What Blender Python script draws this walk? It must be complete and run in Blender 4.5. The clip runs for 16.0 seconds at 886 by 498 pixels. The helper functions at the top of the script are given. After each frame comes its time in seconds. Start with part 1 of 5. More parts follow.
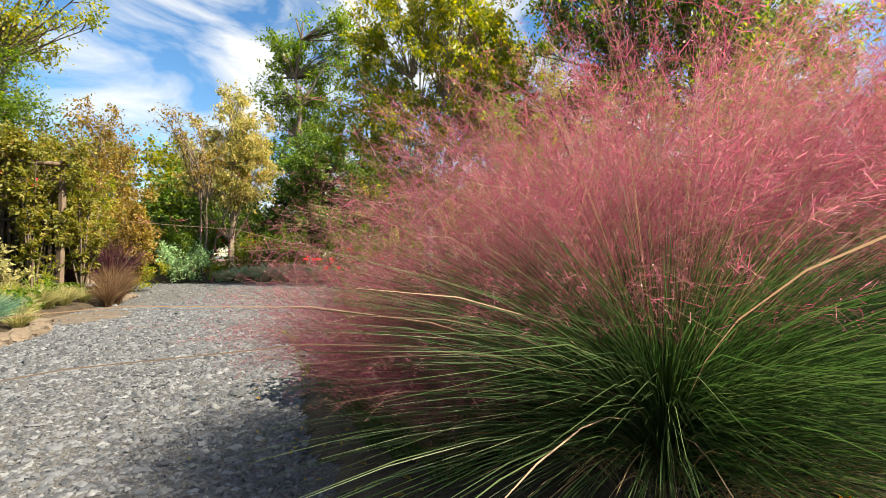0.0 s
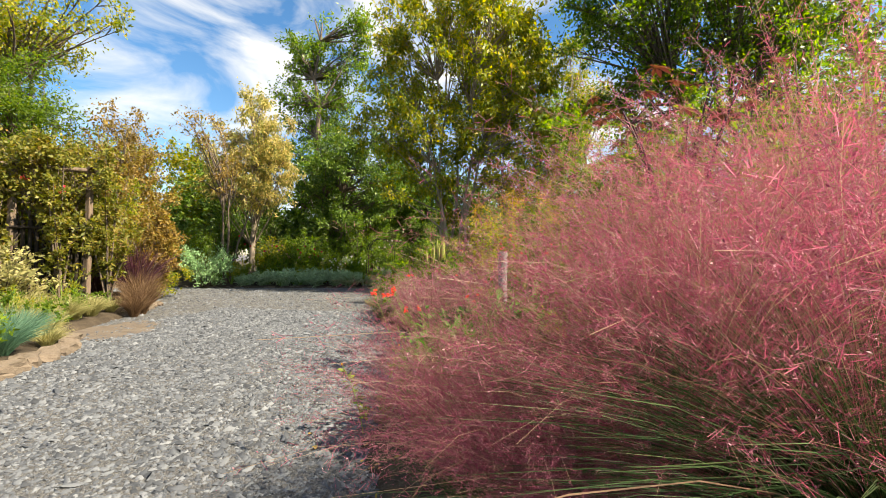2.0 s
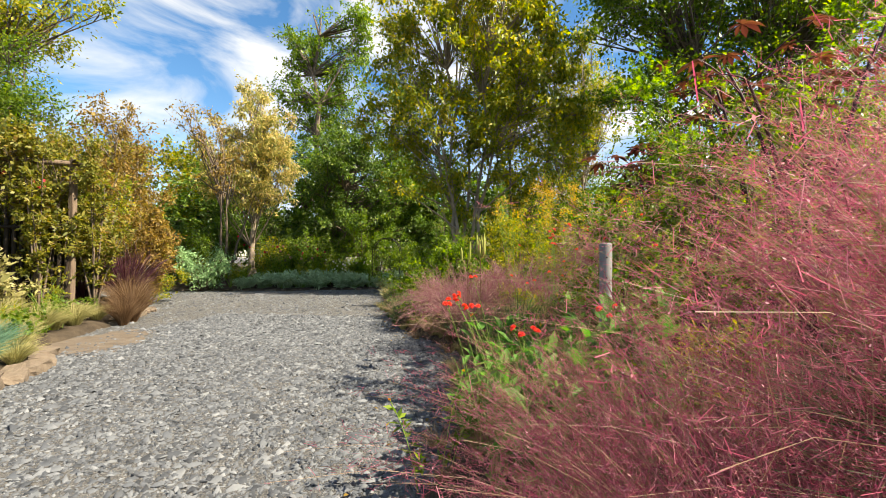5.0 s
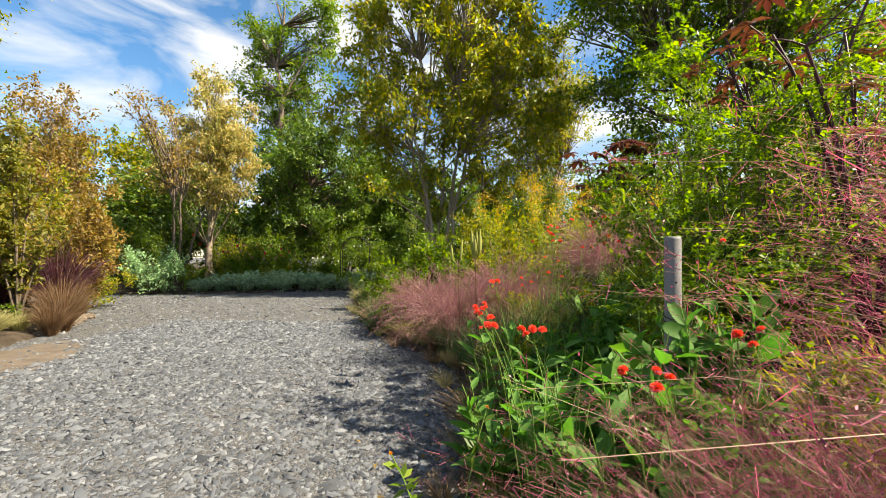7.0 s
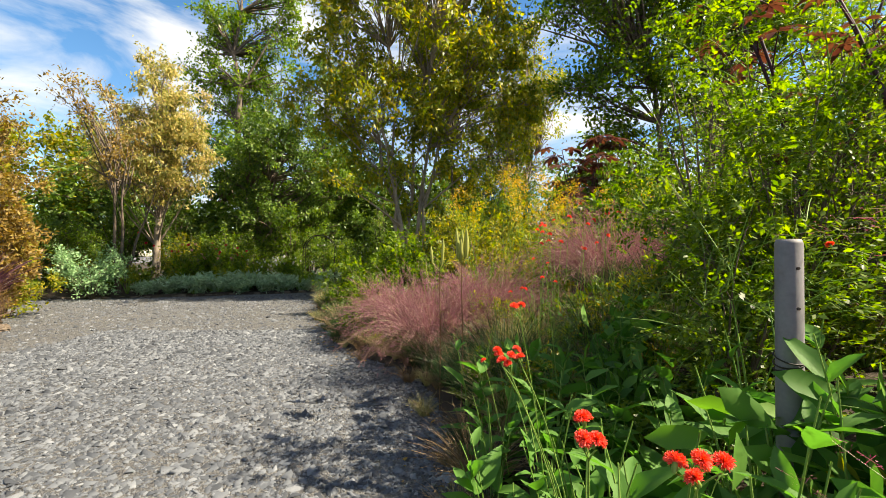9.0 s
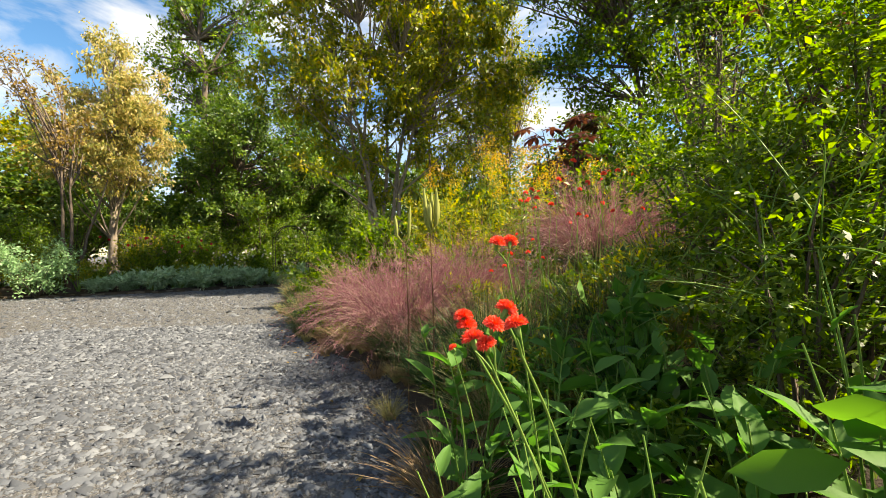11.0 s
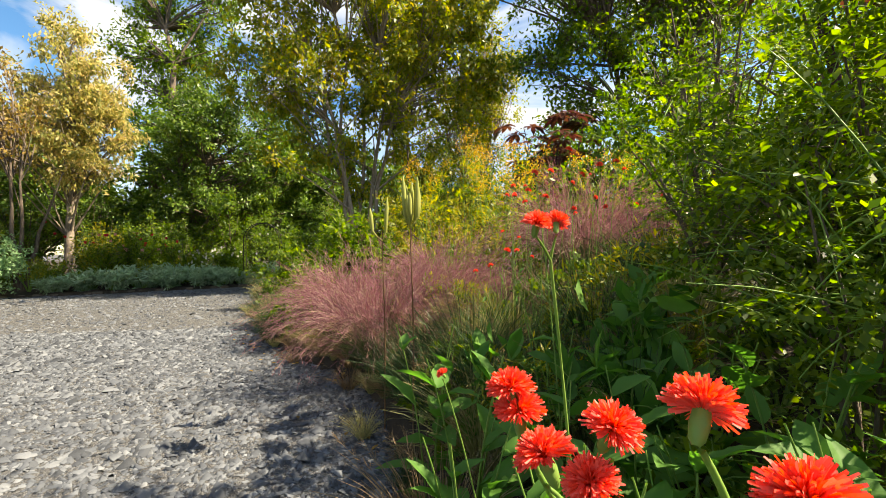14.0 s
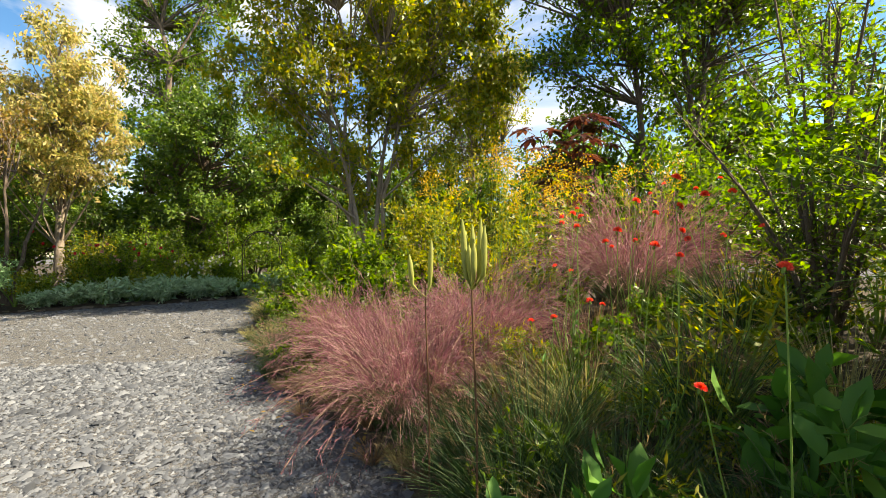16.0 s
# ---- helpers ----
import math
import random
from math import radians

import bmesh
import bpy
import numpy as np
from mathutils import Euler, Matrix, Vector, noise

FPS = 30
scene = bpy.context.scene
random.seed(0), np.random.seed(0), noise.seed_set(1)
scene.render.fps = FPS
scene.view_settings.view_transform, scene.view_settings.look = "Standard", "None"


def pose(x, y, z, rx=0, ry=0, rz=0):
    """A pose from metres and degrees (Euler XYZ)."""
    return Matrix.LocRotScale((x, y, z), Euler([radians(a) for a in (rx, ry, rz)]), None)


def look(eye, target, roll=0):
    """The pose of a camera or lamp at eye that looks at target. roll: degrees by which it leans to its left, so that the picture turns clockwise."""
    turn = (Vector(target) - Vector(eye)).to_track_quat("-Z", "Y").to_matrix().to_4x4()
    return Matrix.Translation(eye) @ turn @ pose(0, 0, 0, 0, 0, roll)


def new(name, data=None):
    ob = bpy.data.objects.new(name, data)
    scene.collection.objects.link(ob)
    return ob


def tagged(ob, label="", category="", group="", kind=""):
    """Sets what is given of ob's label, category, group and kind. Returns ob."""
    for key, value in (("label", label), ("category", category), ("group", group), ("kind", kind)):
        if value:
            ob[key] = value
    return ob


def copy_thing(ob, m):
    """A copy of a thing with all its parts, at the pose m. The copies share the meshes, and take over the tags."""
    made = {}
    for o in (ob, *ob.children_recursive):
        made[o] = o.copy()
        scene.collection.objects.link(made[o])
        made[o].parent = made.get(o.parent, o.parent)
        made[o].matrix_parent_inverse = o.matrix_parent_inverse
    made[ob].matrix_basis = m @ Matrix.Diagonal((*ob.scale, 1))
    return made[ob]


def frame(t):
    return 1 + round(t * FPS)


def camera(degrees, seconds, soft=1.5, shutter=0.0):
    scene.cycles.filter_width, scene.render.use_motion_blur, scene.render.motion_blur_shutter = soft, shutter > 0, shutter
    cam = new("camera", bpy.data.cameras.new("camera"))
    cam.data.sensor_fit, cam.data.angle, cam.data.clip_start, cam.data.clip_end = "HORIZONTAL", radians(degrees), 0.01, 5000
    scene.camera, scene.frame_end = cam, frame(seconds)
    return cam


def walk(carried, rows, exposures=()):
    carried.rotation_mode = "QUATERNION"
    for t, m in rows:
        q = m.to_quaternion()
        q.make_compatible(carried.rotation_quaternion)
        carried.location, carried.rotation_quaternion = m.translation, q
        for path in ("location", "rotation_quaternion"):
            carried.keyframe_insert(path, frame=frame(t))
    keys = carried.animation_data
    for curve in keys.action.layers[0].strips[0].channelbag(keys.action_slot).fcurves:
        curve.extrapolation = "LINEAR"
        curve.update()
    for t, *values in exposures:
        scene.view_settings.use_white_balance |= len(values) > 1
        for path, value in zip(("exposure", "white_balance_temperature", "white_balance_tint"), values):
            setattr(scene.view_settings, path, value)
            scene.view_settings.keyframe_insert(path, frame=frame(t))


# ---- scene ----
cam = camera(91.3, 16.0, soft=0.55)
PATH = [
    (0, (2.333, 0.461, 1.108), (2.085, 2.446, 1.147), 0.6),
    (0.5, (2.231, 0.495, 1.178), (1.971, 2.478, 1.216), 0.8),
    (1, (2.101, 0.565, 1.196), (1.832, 2.546, 1.236), 0.8),
    (1.5, (1.945, 0.686, 1.261), (1.662, 2.666, 1.301), 0.8),
    (2, (1.817, 0.8, 1.319), (1.512, 2.776, 1.357), 0.9),
    (2.5, (1.732, 0.915, 1.325), (1.403, 2.887, 1.364), 0.9),
    (3, (1.607, 1.057, 1.34), (1.255, 3.025, 1.375), 0.8),
    (3.5, (1.489, 1.188, 1.32), (1.135, 3.156, 1.355), 0.8),
    (3.7, (1.442, 1.23, 1.305), (1.094, 3.199, 1.344), 0.7),
    (5.8, (1.128, 1.798, 1.266), (0.884, 3.783, 1.305), 0.5),
    (6, (1.092, 1.85, 1.26), (0.866, 3.837, 1.299), 0.5),
    (6.5, (0.987, 2.027, 1.264), (0.801, 4.018, 1.302), 0.3),
    (7, (0.937, 2.17, 1.275), (0.793, 4.164, 1.315), 0.3),
    (7.5, (0.912, 2.33, 1.285), (0.809, 4.327, 1.325), 0.2),
    (8, (0.894, 2.455, 1.307), (0.831, 4.453, 1.345), 0.2),
    (8.5, (0.857, 2.627, 1.309), (0.831, 4.626, 1.343), 0.1),
    (9, (0.792, 2.84, 1.321), (0.801, 4.84, 1.352), 0.1),
    (9.2, (0.78, 2.911, 1.308), (0.801, 4.91, 1.336), 0.1),
    (11.3, (0.898, 3.528, 1.142), (1.005, 5.525, 1.144), -1.0),
    (11.5, (0.898, 3.568, 1.137), (1.011, 5.565, 1.139), -1.0),
    (12, (0.906, 3.644, 1.128), (1.037, 5.64, 1.129), -1.0),
    (12.5, (0.924, 3.69, 1.121), (1.074, 5.684, 1.122), -1.0),
    (13, (0.933, 3.712, 1.119), (1.104, 5.705, 1.119), -0.9),
    (13.5, (0.928, 3.743, 1.125), (1.114, 5.734, 1.124), -0.9),
    (14, (0.887, 3.78, 1.141), (1.087, 5.77, 1.14), -0.7),
    (14.5, (0.822, 3.855, 1.19), (1.03, 5.844, 1.186), -0.8),
    (15, (0.747, 3.982, 1.271), (0.955, 5.971, 1.268), -0.9),
    (15.5, (0.69, 4.232, 1.357), (0.898, 6.221, 1.353), -1.0),
    (16, (0.654, 4.464, 1.428), (0.859, 6.454, 1.426), -0.9),
]
walk(cam, [(t, look(eye, target, roll)) for t, eye, target, roll in PATH], exposures=[(0, 1.88, 7150, 9), (9.2, 1.86, 7150, 9), (11.3, 1.95, 7350, 9), (16, 1.97, 7350, 9)])

# ---- world, sun, exposure ----
SUN_AZ, SUN_EL = radians(-10), radians(46)      # azimuth from +x towards +y
world = bpy.data.worlds.new("sky")
scene.world = world
world.use_nodes = True
wn, wl = world.node_tree.nodes, world.node_tree.links
wn.clear()
sky = wn.new("ShaderNodeTexSky")
sky.sky_type = "NISHITA"
sky.sun_disc = False
sky.sun_elevation = SUN_EL
sky.sun_rotation = radians(90) - SUN_AZ
sky.air_density, sky.dust_density, sky.ozone_density = 1.0, 0.3, 1.5
wtc = wn.new("ShaderNodeTexCoord")
wmp = wn.new("ShaderNodeMapping")
wmp.inputs["Scale"].default_value = (2.2, 2.6, 5.5)
wmp.inputs["Rotation"].default_value = (0.5, 0.35, 0.3)
wns = wn.new("ShaderNodeTexNoise")
wns.inputs["Scale"].default_value = 1.3
wns.inputs["Detail"].default_value = 7
wns.inputs["Roughness"].default_value = 0.55
wns.inputs["Distortion"].default_value = 0.7
wrp = wn.new("ShaderNodeValToRGB")
wrp.color_ramp.elements[0].position = 0.44
wrp.color_ramp.elements[1].position = 0.66
bg_sky, bg_cloud = wn.new("ShaderNodeBackground"), wn.new("ShaderNodeBackground")
bg_sky.inputs["Strength"].default_value = 0.063
bg_cloud.inputs["Color"].default_value = (0.93, 0.96, 1.0, 1)
bg_cloud.inputs["Strength"].default_value = 0.34
wmix, wout = wn.new("ShaderNodeMixShader"), wn.new("ShaderNodeOutputWorld")
wl.new(wtc.outputs["Generated"], wmp.inputs["Vector"])
wl.new(wmp.outputs["Vector"], wns.inputs["Vector"])
wl.new(wns.outputs["Fac"], wrp.inputs["Fac"])
whs = wn.new("ShaderNodeHueSaturation")
whs.inputs["Saturation"].default_value = 1.3
wl.new(sky.outputs["Color"], whs.inputs["Color"])
wl.new(whs.outputs["Color"], bg_sky.inputs["Color"])
wl.new(wrp.outputs["Color"], wmix.inputs["Fac"])
wl.new(bg_sky.outputs["Background"], wmix.inputs[1])
wl.new(bg_cloud.outputs["Background"], wmix.inputs[2])
wl.new(wmix.outputs["Shader"], wout.inputs["Surface"])
sun_data = bpy.data.lights.new("sun", "SUN")
sun_data.energy, sun_data.angle, sun_data.color = 5.0, radians(0.5), (1.0, 0.90, 0.74)
sun = new("sun", sun_data)
sun_dir = Vector((math.cos(SUN_EL) * math.cos(SUN_AZ), math.cos(SUN_EL) * math.sin(SUN_AZ), math.sin(SUN_EL)))
sun.rotation_mode = "QUATERNION"
sun.rotation_quaternion = sun_dir.to_track_quat("Z", "Y")
sun.location = sun_dir * 60

# ---- materials ----


def base_material(name):
    m = bpy.data.materials.new(name)
    m.use_nodes = True
    n, l = m.node_tree.nodes, m.node_tree.links
    return m, n, l, n["Principled BSDF"], n["Material Output"]


def ramp(n, cols):
    r = n.new("ShaderNodeValToRGB")
    e = r.color_ramp.elements
    while len(e) < len(cols):
        e.new(0.5)
    for i, c in enumerate(cols):
        e[i].position = i / (len(cols) - 1)
        e[i].color = (*c, 1)
    return r


def plant_material(name, cols, glow=0.4, rough=0.55, big=0.6, spec=0.35):
    """Leaf or blade: colour differs leaf by leaf and in drifts across the plant; part of the light passes through."""
    m, n, l, p, out = base_material(name)
    geo, tc = n.new("ShaderNodeNewGeometry"), n.new("ShaderNodeTexCoord")
    ns = n.new("ShaderNodeTexNoise")
    ns.inputs["Scale"].default_value = 1.7
    ns.inputs["Detail"].default_value = 3
    l.new(tc.outputs["Object"], ns.inputs["Vector"])
    mx = n.new("ShaderNodeMath")
    mx.operation = "MULTIPLY_ADD"
    mx.inputs[1].default_value = 0.7
    l.new(geo.outputs["Random Per Island"], mx.inputs[0])
    sc = n.new("ShaderNodeMath")
    sc.operation = "MULTIPLY_ADD"
    sc.inputs[1].default_value = big * 1.4
    sc.inputs[2].default_value = -0.7 * big + 0.15
    l.new(ns.outputs["Fac"], sc.inputs[0])
    l.new(sc.outputs[0], mx.inputs[2])
    r = ramp(n, cols)
    l.new(mx.outputs[0], r.inputs["Fac"])
    p.inputs["Roughness"].default_value = rough
    p.inputs["Specular IOR Level"].default_value = spec
    l.new(r.outputs["Color"], p.inputs["Base Color"])
    tr, ms = n.new("ShaderNodeBsdfTranslucent"), n.new("ShaderNodeMixShader")
    hs = n.new("ShaderNodeHueSaturation")
    hs.inputs["Saturation"].default_value = 1.15
    hs.inputs["Value"].default_value = 1.6
    l.new(r.outputs["Color"], hs.inputs["Color"])
    l.new(hs.outputs["Color"], tr.inputs["Color"])
    ms.inputs["Fac"].default_value = glow
    l.new(p.outputs[0], ms.inputs[1])
    l.new(tr.outputs[0], ms.inputs[2])
    l.new(ms.outputs[0], out.inputs["Surface"])
    return m


def rough_material(name, cols, scale=8.0, fine=90.0, rough=0.9, bump=0.4, dist=0.02, island=0.0, stretch=(1, 1, 1)):
    """Bark, soil, stone, wood: two scales of variation with relief."""
    m, n, l, p, out = base_material(name)
    tc, mp = n.new("ShaderNodeTexCoord"), n.new("ShaderNodeMapping")
    mp.inputs["Scale"].default_value = stretch
    l.new(tc.outputs["Object"], mp.inputs["Vector"])
    a, b = n.new("ShaderNodeTexNoise"), n.new("ShaderNodeTexNoise")
    for q, sc in ((a, scale), (b, fine)):
        q.inputs["Scale"].default_value = sc
        q.inputs["Detail"].default_value = 5
        l.new(mp.outputs["Vector"], q.inputs["Vector"])
    f = n.new("ShaderNodeMath")
    f.operation = "MULTIPLY_ADD"
    f.inputs[1].default_value = 0.55
    l.new(b.outputs["Fac"], f.inputs[0])
    g = n.new("ShaderNodeMath")
    g.operation = "MULTIPLY_ADD"
    g.inputs[1].default_value = 0.9
    g.inputs[2].default_value = -0.22
    l.new(a.outputs["Fac"], g.inputs[0])
    l.new(g.outputs[0], f.inputs[2])
    fac = f.outputs[0]
    if island:
        geo, h = n.new("ShaderNodeNewGeometry"), n.new("ShaderNodeMix")
        h.inputs[0].default_value = island
        l.new(fac, h.inputs[2])
        l.new(geo.outputs["Random Per Island"], h.inputs[3])
        fac = h.outputs[0]
    r = ramp(n, cols)
    l.new(fac, r.inputs["Fac"])
    l.new(r.outputs["Color"], p.inputs["Base Color"])
    p.inputs["Roughness"].default_value = rough
    p.inputs["Specular IOR Level"].default_value = 0.25
    bp = n.new("ShaderNodeBump")
    bp.inputs["Strength"].default_value = bump
    bp.inputs["Distance"].default_value = dist
    l.new(f.outputs[0], bp.inputs["Height"])
    l.new(bp.outputs[0], p.inputs["Normal"])
    return m


def gravel_material():
    m, n, l, p, out = base_material("gravel_ground")
    tc = n.new("ShaderNodeTexCoord")
    v, v2, big = n.new("ShaderNodeTexVoronoi"), n.new("ShaderNodeTexVoronoi"), n.new("ShaderNodeTexNoise")
    v.inputs["Scale"].default_value = 75
    v2.inputs["Scale"].default_value = 130
    big.inputs["Scale"].default_value = 0.7
    big.inputs["Detail"].default_value = 6
    for q in (v, v2, big):
        l.new(tc.outputs["Object"], q.inputs["Vector"])
    r = ramp(n, [(0.01904, 0.01904, 0.0204), (0.051, 0.051, 0.05304), (0.0952, 0.0952, 0.0952), (0.1768, 0.1734, 0.1666)])
    l.new(v.outputs["Color"], r.inputs["Fac"])
    r2 = ramp(n, [(0.058, 0.0612, 0.068), (0.0986, 0.09656, 0.09248), (0.1632, 0.136, 0.1054)])
    l.new(big.outputs["Fac"], r2.inputs["Fac"])
    mx = n.new("ShaderNodeMix")
    mx.data_type = "RGBA"
    mx.inputs[0].default_value = 0.3
    l.new(r.outputs["Color"], mx.inputs[6])
    l.new(r2.outputs["Color"], mx.inputs[7])
    l.new(mx.outputs[2], p.inputs["Base Color"])
    p.inputs["Roughness"].default_value = 0.9
    add = n.new("ShaderNodeMath")
    add.operation = "ADD"
    l.new(v.outputs["Distance"], add.inputs[0])
    l.new(v2.outputs["Distance"], add.inputs[1])
    bp = n.new("ShaderNodeBump")
    bp.invert = True
    bp.inputs["Strength"].default_value = 0.9
    bp.inputs["Distance"].default_value = 0.012
    l.new(add.outputs[0], bp.inputs["Height"])
    l.new(bp.outputs[0], p.inputs["Normal"])
    return m


M_GRAVEL = gravel_material()
M_STONES = rough_material("gravel_stone", [(0.01809, 0.02011, 0.02361), (0.0478, 0.05271, 0.06093), (0.07623, 0.08393, 0.09596), (0.1098, 0.1186, 0.131), (0.2003, 0.2115, 0.2247)], 20, 160, 0.8, 0.3, 0.004, 0.75)
M_SOIL = rough_material("soil_litter", [(0.0102, 0.00748, 0.00544), (0.0272, 0.0204, 0.0136), (0.0578, 0.0442, 0.0306), (0.1156, 0.0884, 0.0612)], 5, 60, 0.95, 0.8, 0.03)
M_SAND = rough_material("sandstone", [(0.05263, 0.0372, 0.02618), (0.1092, 0.08323, 0.06188), (0.1699, 0.1401, 0.1095), (0.2104, 0.1927, 0.1666)], 7, 70, 0.9, 0.5, 0.02, 0.4)
M_BARK = rough_material("bark", [(0.0204, 0.01496, 0.01088), (0.068, 0.051, 0.0374), (0.1496, 0.1156, 0.0884), (0.2244, 0.1904, 0.1496)], 9, 70, 0.9, 0.8, 0.02, 0, (3, 3, 0.6))
M_BARK_PALE = rough_material("pale_bark", [(0.068, 0.0544, 0.0408), (0.1632, 0.1292, 0.0952), (0.2584, 0.2108, 0.1632), (0.34, 0.2924, 0.238)], 9, 60, 0.9, 0.6, 0.02, 0, (3, 3, 0.6))
M_WOOD = rough_material("weathered_wood", [(0.034, 0.0238, 0.017), (0.0884, 0.0612, 0.0442), (0.1632, 0.1224, 0.0884), (0.2244, 0.1836, 0.1428)], 6, 80, 0.85, 0.5, 0.01, 0, (6, 6, 0.7))
M_DARKWOOD = rough_material("dark_wood", [(0.00816, 0.00612, 0.00476), (0.0204, 0.01496, 0.01088), (0.0476, 0.034, 0.02448)], 6, 80, 0.85, 0.5, 0.01, 0, (6, 6, 0.7))
M_POST = rough_material("grey_post_paint", [(0.08976, 0.08976, 0.09384), (0.1469, 0.1469, 0.151), (0.1836, 0.1836, 0.1877)], 12, 90, 0.6, 0.2, 0.004)
M_IRON = rough_material("rusted_iron", [(0.00816, 0.00816, 0.00816), (0.0204, 0.01768, 0.01632), (0.0476, 0.0306, 0.0204)], 14, 90, 0.6, 0.3, 0.003)
M_MUHLY_GREEN = plant_material("muhly_blade", [(0.01106, 0.02905, 0.008294), (0.02525, 0.05619, 0.01586), (0.04737, 0.08527, 0.02833), (0.09473, 0.1202, 0.04909)], 0.32, 0.5, 0.4, 0.3)
M_MUHLY_TAN = plant_material("muhly_stalk", [(0.1428, 0.0867, 0.0561), (0.2244, 0.153, 0.102), (0.3162, 0.2295, 0.1632)], 0.3, 0.5, 0.3)
M_MUHLY_PINK = plant_material("muhly_plume", [(0.1347, 0.03496, 0.05773), (0.2291, 0.06038, 0.09528), (0.3167, 0.09956, 0.1409), (0.4044, 0.1991, 0.2382)], 0.5, 0.6, 0.5)
M_MUHLY_GRAIN = plant_material("muhly_grain", [(0.0486, 0.0084, 0.0189), (0.1652, 0.03675, 0.06825), (0.3499, 0.1155, 0.1575), (0.6415, 0.441, 0.4515)], 0.35, 0.5, 0.25)
M_MUHLY_MAUVE = plant_material("muhly_mauve", [(0.085, 0.0304, 0.0399), (0.1615, 0.0665, 0.08075), (0.238, 0.114, 0.1283), (0.34, 0.2375, 0.228)], 0.4, 0.6, 0.4)
M_DRY = plant_material("dry_grass", [(0.0952, 0.0612, 0.034), (0.1904, 0.1292, 0.068), (0.2856, 0.2108, 0.1224)], 0.3, 0.6)
M_BROWN_GRASS = plant_material("brown_plume", [(0.0663, 0.03468, 0.01938), (0.1275, 0.07514, 0.03876), (0.1836, 0.1272, 0.07106)], 0.35, 0.6)
M_PURPLE_GRASS = plant_material("purple_blade", [(0.0238, 0.00816, 0.0136), (0.0612, 0.0204, 0.0306), (0.1224, 0.0544, 0.0612)], 0.3, 0.5)
M_FESCUE = plant_material("blue_fescue", [(0.0495, 0.1132, 0.07072), (0.09194, 0.1838, 0.1202), (0.1556, 0.2545, 0.1556)], 0.3, 0.5)
M_STRAW = plant_material("straw_sedge", [(0.1414, 0.1503, 0.05304), (0.2652, 0.2475, 0.09724), (0.3713, 0.3271, 0.1591)], 0.3, 0.5)
M_YELLOW = plant_material("yellow_autumn_leaf", [(0.075, 0.1, 0.022), (0.22, 0.22, 0.06), (0.42, 0.35, 0.12), (0.52, 0.37, 0.16)], 0.5)
M_OLIVE = plant_material("olive_leaf", [(0.06006, 0.0894, 0.01083), (0.1402, 0.1789, 0.01809), (0.2702, 0.2681, 0.02708), (0.4403, 0.3217, 0.03611)], 0.55, 0.45)
M_DARK = plant_material("dark_leaf", [(0.02362, 0.04739, 0.009328), (0.05318, 0.1007, 0.01686), (0.1035, 0.1703, 0.02529), (0.2069, 0.2591, 0.03792)], 0.4, 0.45)
M_GREEN = plant_material("mid_leaf", [(0.02938, 0.05712, 0.007514), (0.06885, 0.1238, 0.01445), (0.1331, 0.2094, 0.02312), (0.2387, 0.2951, 0.03468)], 0.53, 0.42)
M_BRIGHT = plant_material("bright_leaf", [(0.02427, 0.05127, 0.006798), (0.06198, 0.1128, 0.01245), (0.1294, 0.1914, 0.02034), (0.2263, 0.287, 0.03673)], 0.6, 0.42)
M_BROWNLEAF = plant_material("brown_autumn_leaf", [(0.07, 0.04474, 0.01316), (0.1556, 0.1044, 0.02369), (0.2644, 0.1715, 0.0421), (0.1868, 0.179, 0.03158)], 0.4)
M_VINE = plant_material("vine_leaf", [(0.04522, 0.05635, 0.01102), (0.113, 0.1257, 0.01958), (0.2171, 0.2037, 0.03366), (0.1989, 0.1084, 0.0306)], 0.45)
M_SILVER = plant_material("silver_leaf", [(0.158, 0.2585, 0.1306), (0.2729, 0.3917, 0.222), (0.4022, 0.5014, 0.3264)], 0.25)
M_FEATHER = plant_material("grey_green_leaf", [(0.1021, 0.1876, 0.08133), (0.2042, 0.3402, 0.1525), (0.3402, 0.4809, 0.244)], 0.35)
M_EMILIA = plant_material("tassel_leaf", [(0.02923, 0.08611, 0.01721), (0.05845, 0.1487, 0.0287), (0.09494, 0.2114, 0.03732), (0.1608, 0.2897, 0.04593)], 0.45, 0.62, 0.5, 0.25)
M_STALK = plant_material("pale_green_stalk", [(0.09248, 0.1768, 0.02856), (0.1561, 0.2584, 0.04896), (0.2196, 0.3128, 0.07752)], 0.25, 0.5)
M_RED = plant_material("scarlet_floret", [(0.6426, 0.05967, 0.0436), (0.7619, 0.1239, 0.08606), (0.8078, 0.2111, 0.1606)], 0.35, 0.6)
M_ROSE = plant_material("rose_petal", [(0.374, 0.0136, 0.0272), (0.51, 0.034, 0.0544)], 0.35, 0.6)
M_PINKPETAL = plant_material("pink_petal", [(0.476, 0.204, 0.204), (0.5576, 0.3536, 0.3264)], 0.35, 0.6)
M_WHITE = plant_material("white_petal", [(0.4896, 0.4896, 0.4488), (0.5712, 0.5644, 0.5304)], 0.3, 0.6)
M_GOLD = plant_material("golden_petal", [(0.4216, 0.2448, 0.0136), (0.544, 0.3536, 0.0204)], 0.35, 0.6)
M_MARIGOLD = plant_material("marigold_petal", [(0.51, 0.1088, 0.0068), (0.578, 0.2584, 0.0136), (0.578, 0.374, 0.034)], 0.35, 0.6)
M_POD = plant_material("seed_pod", [(0.1496, 0.204, 0.0408), (0.2584, 0.2856, 0.068), (0.34, 0.306, 0.102)], 0.3, 0.5)
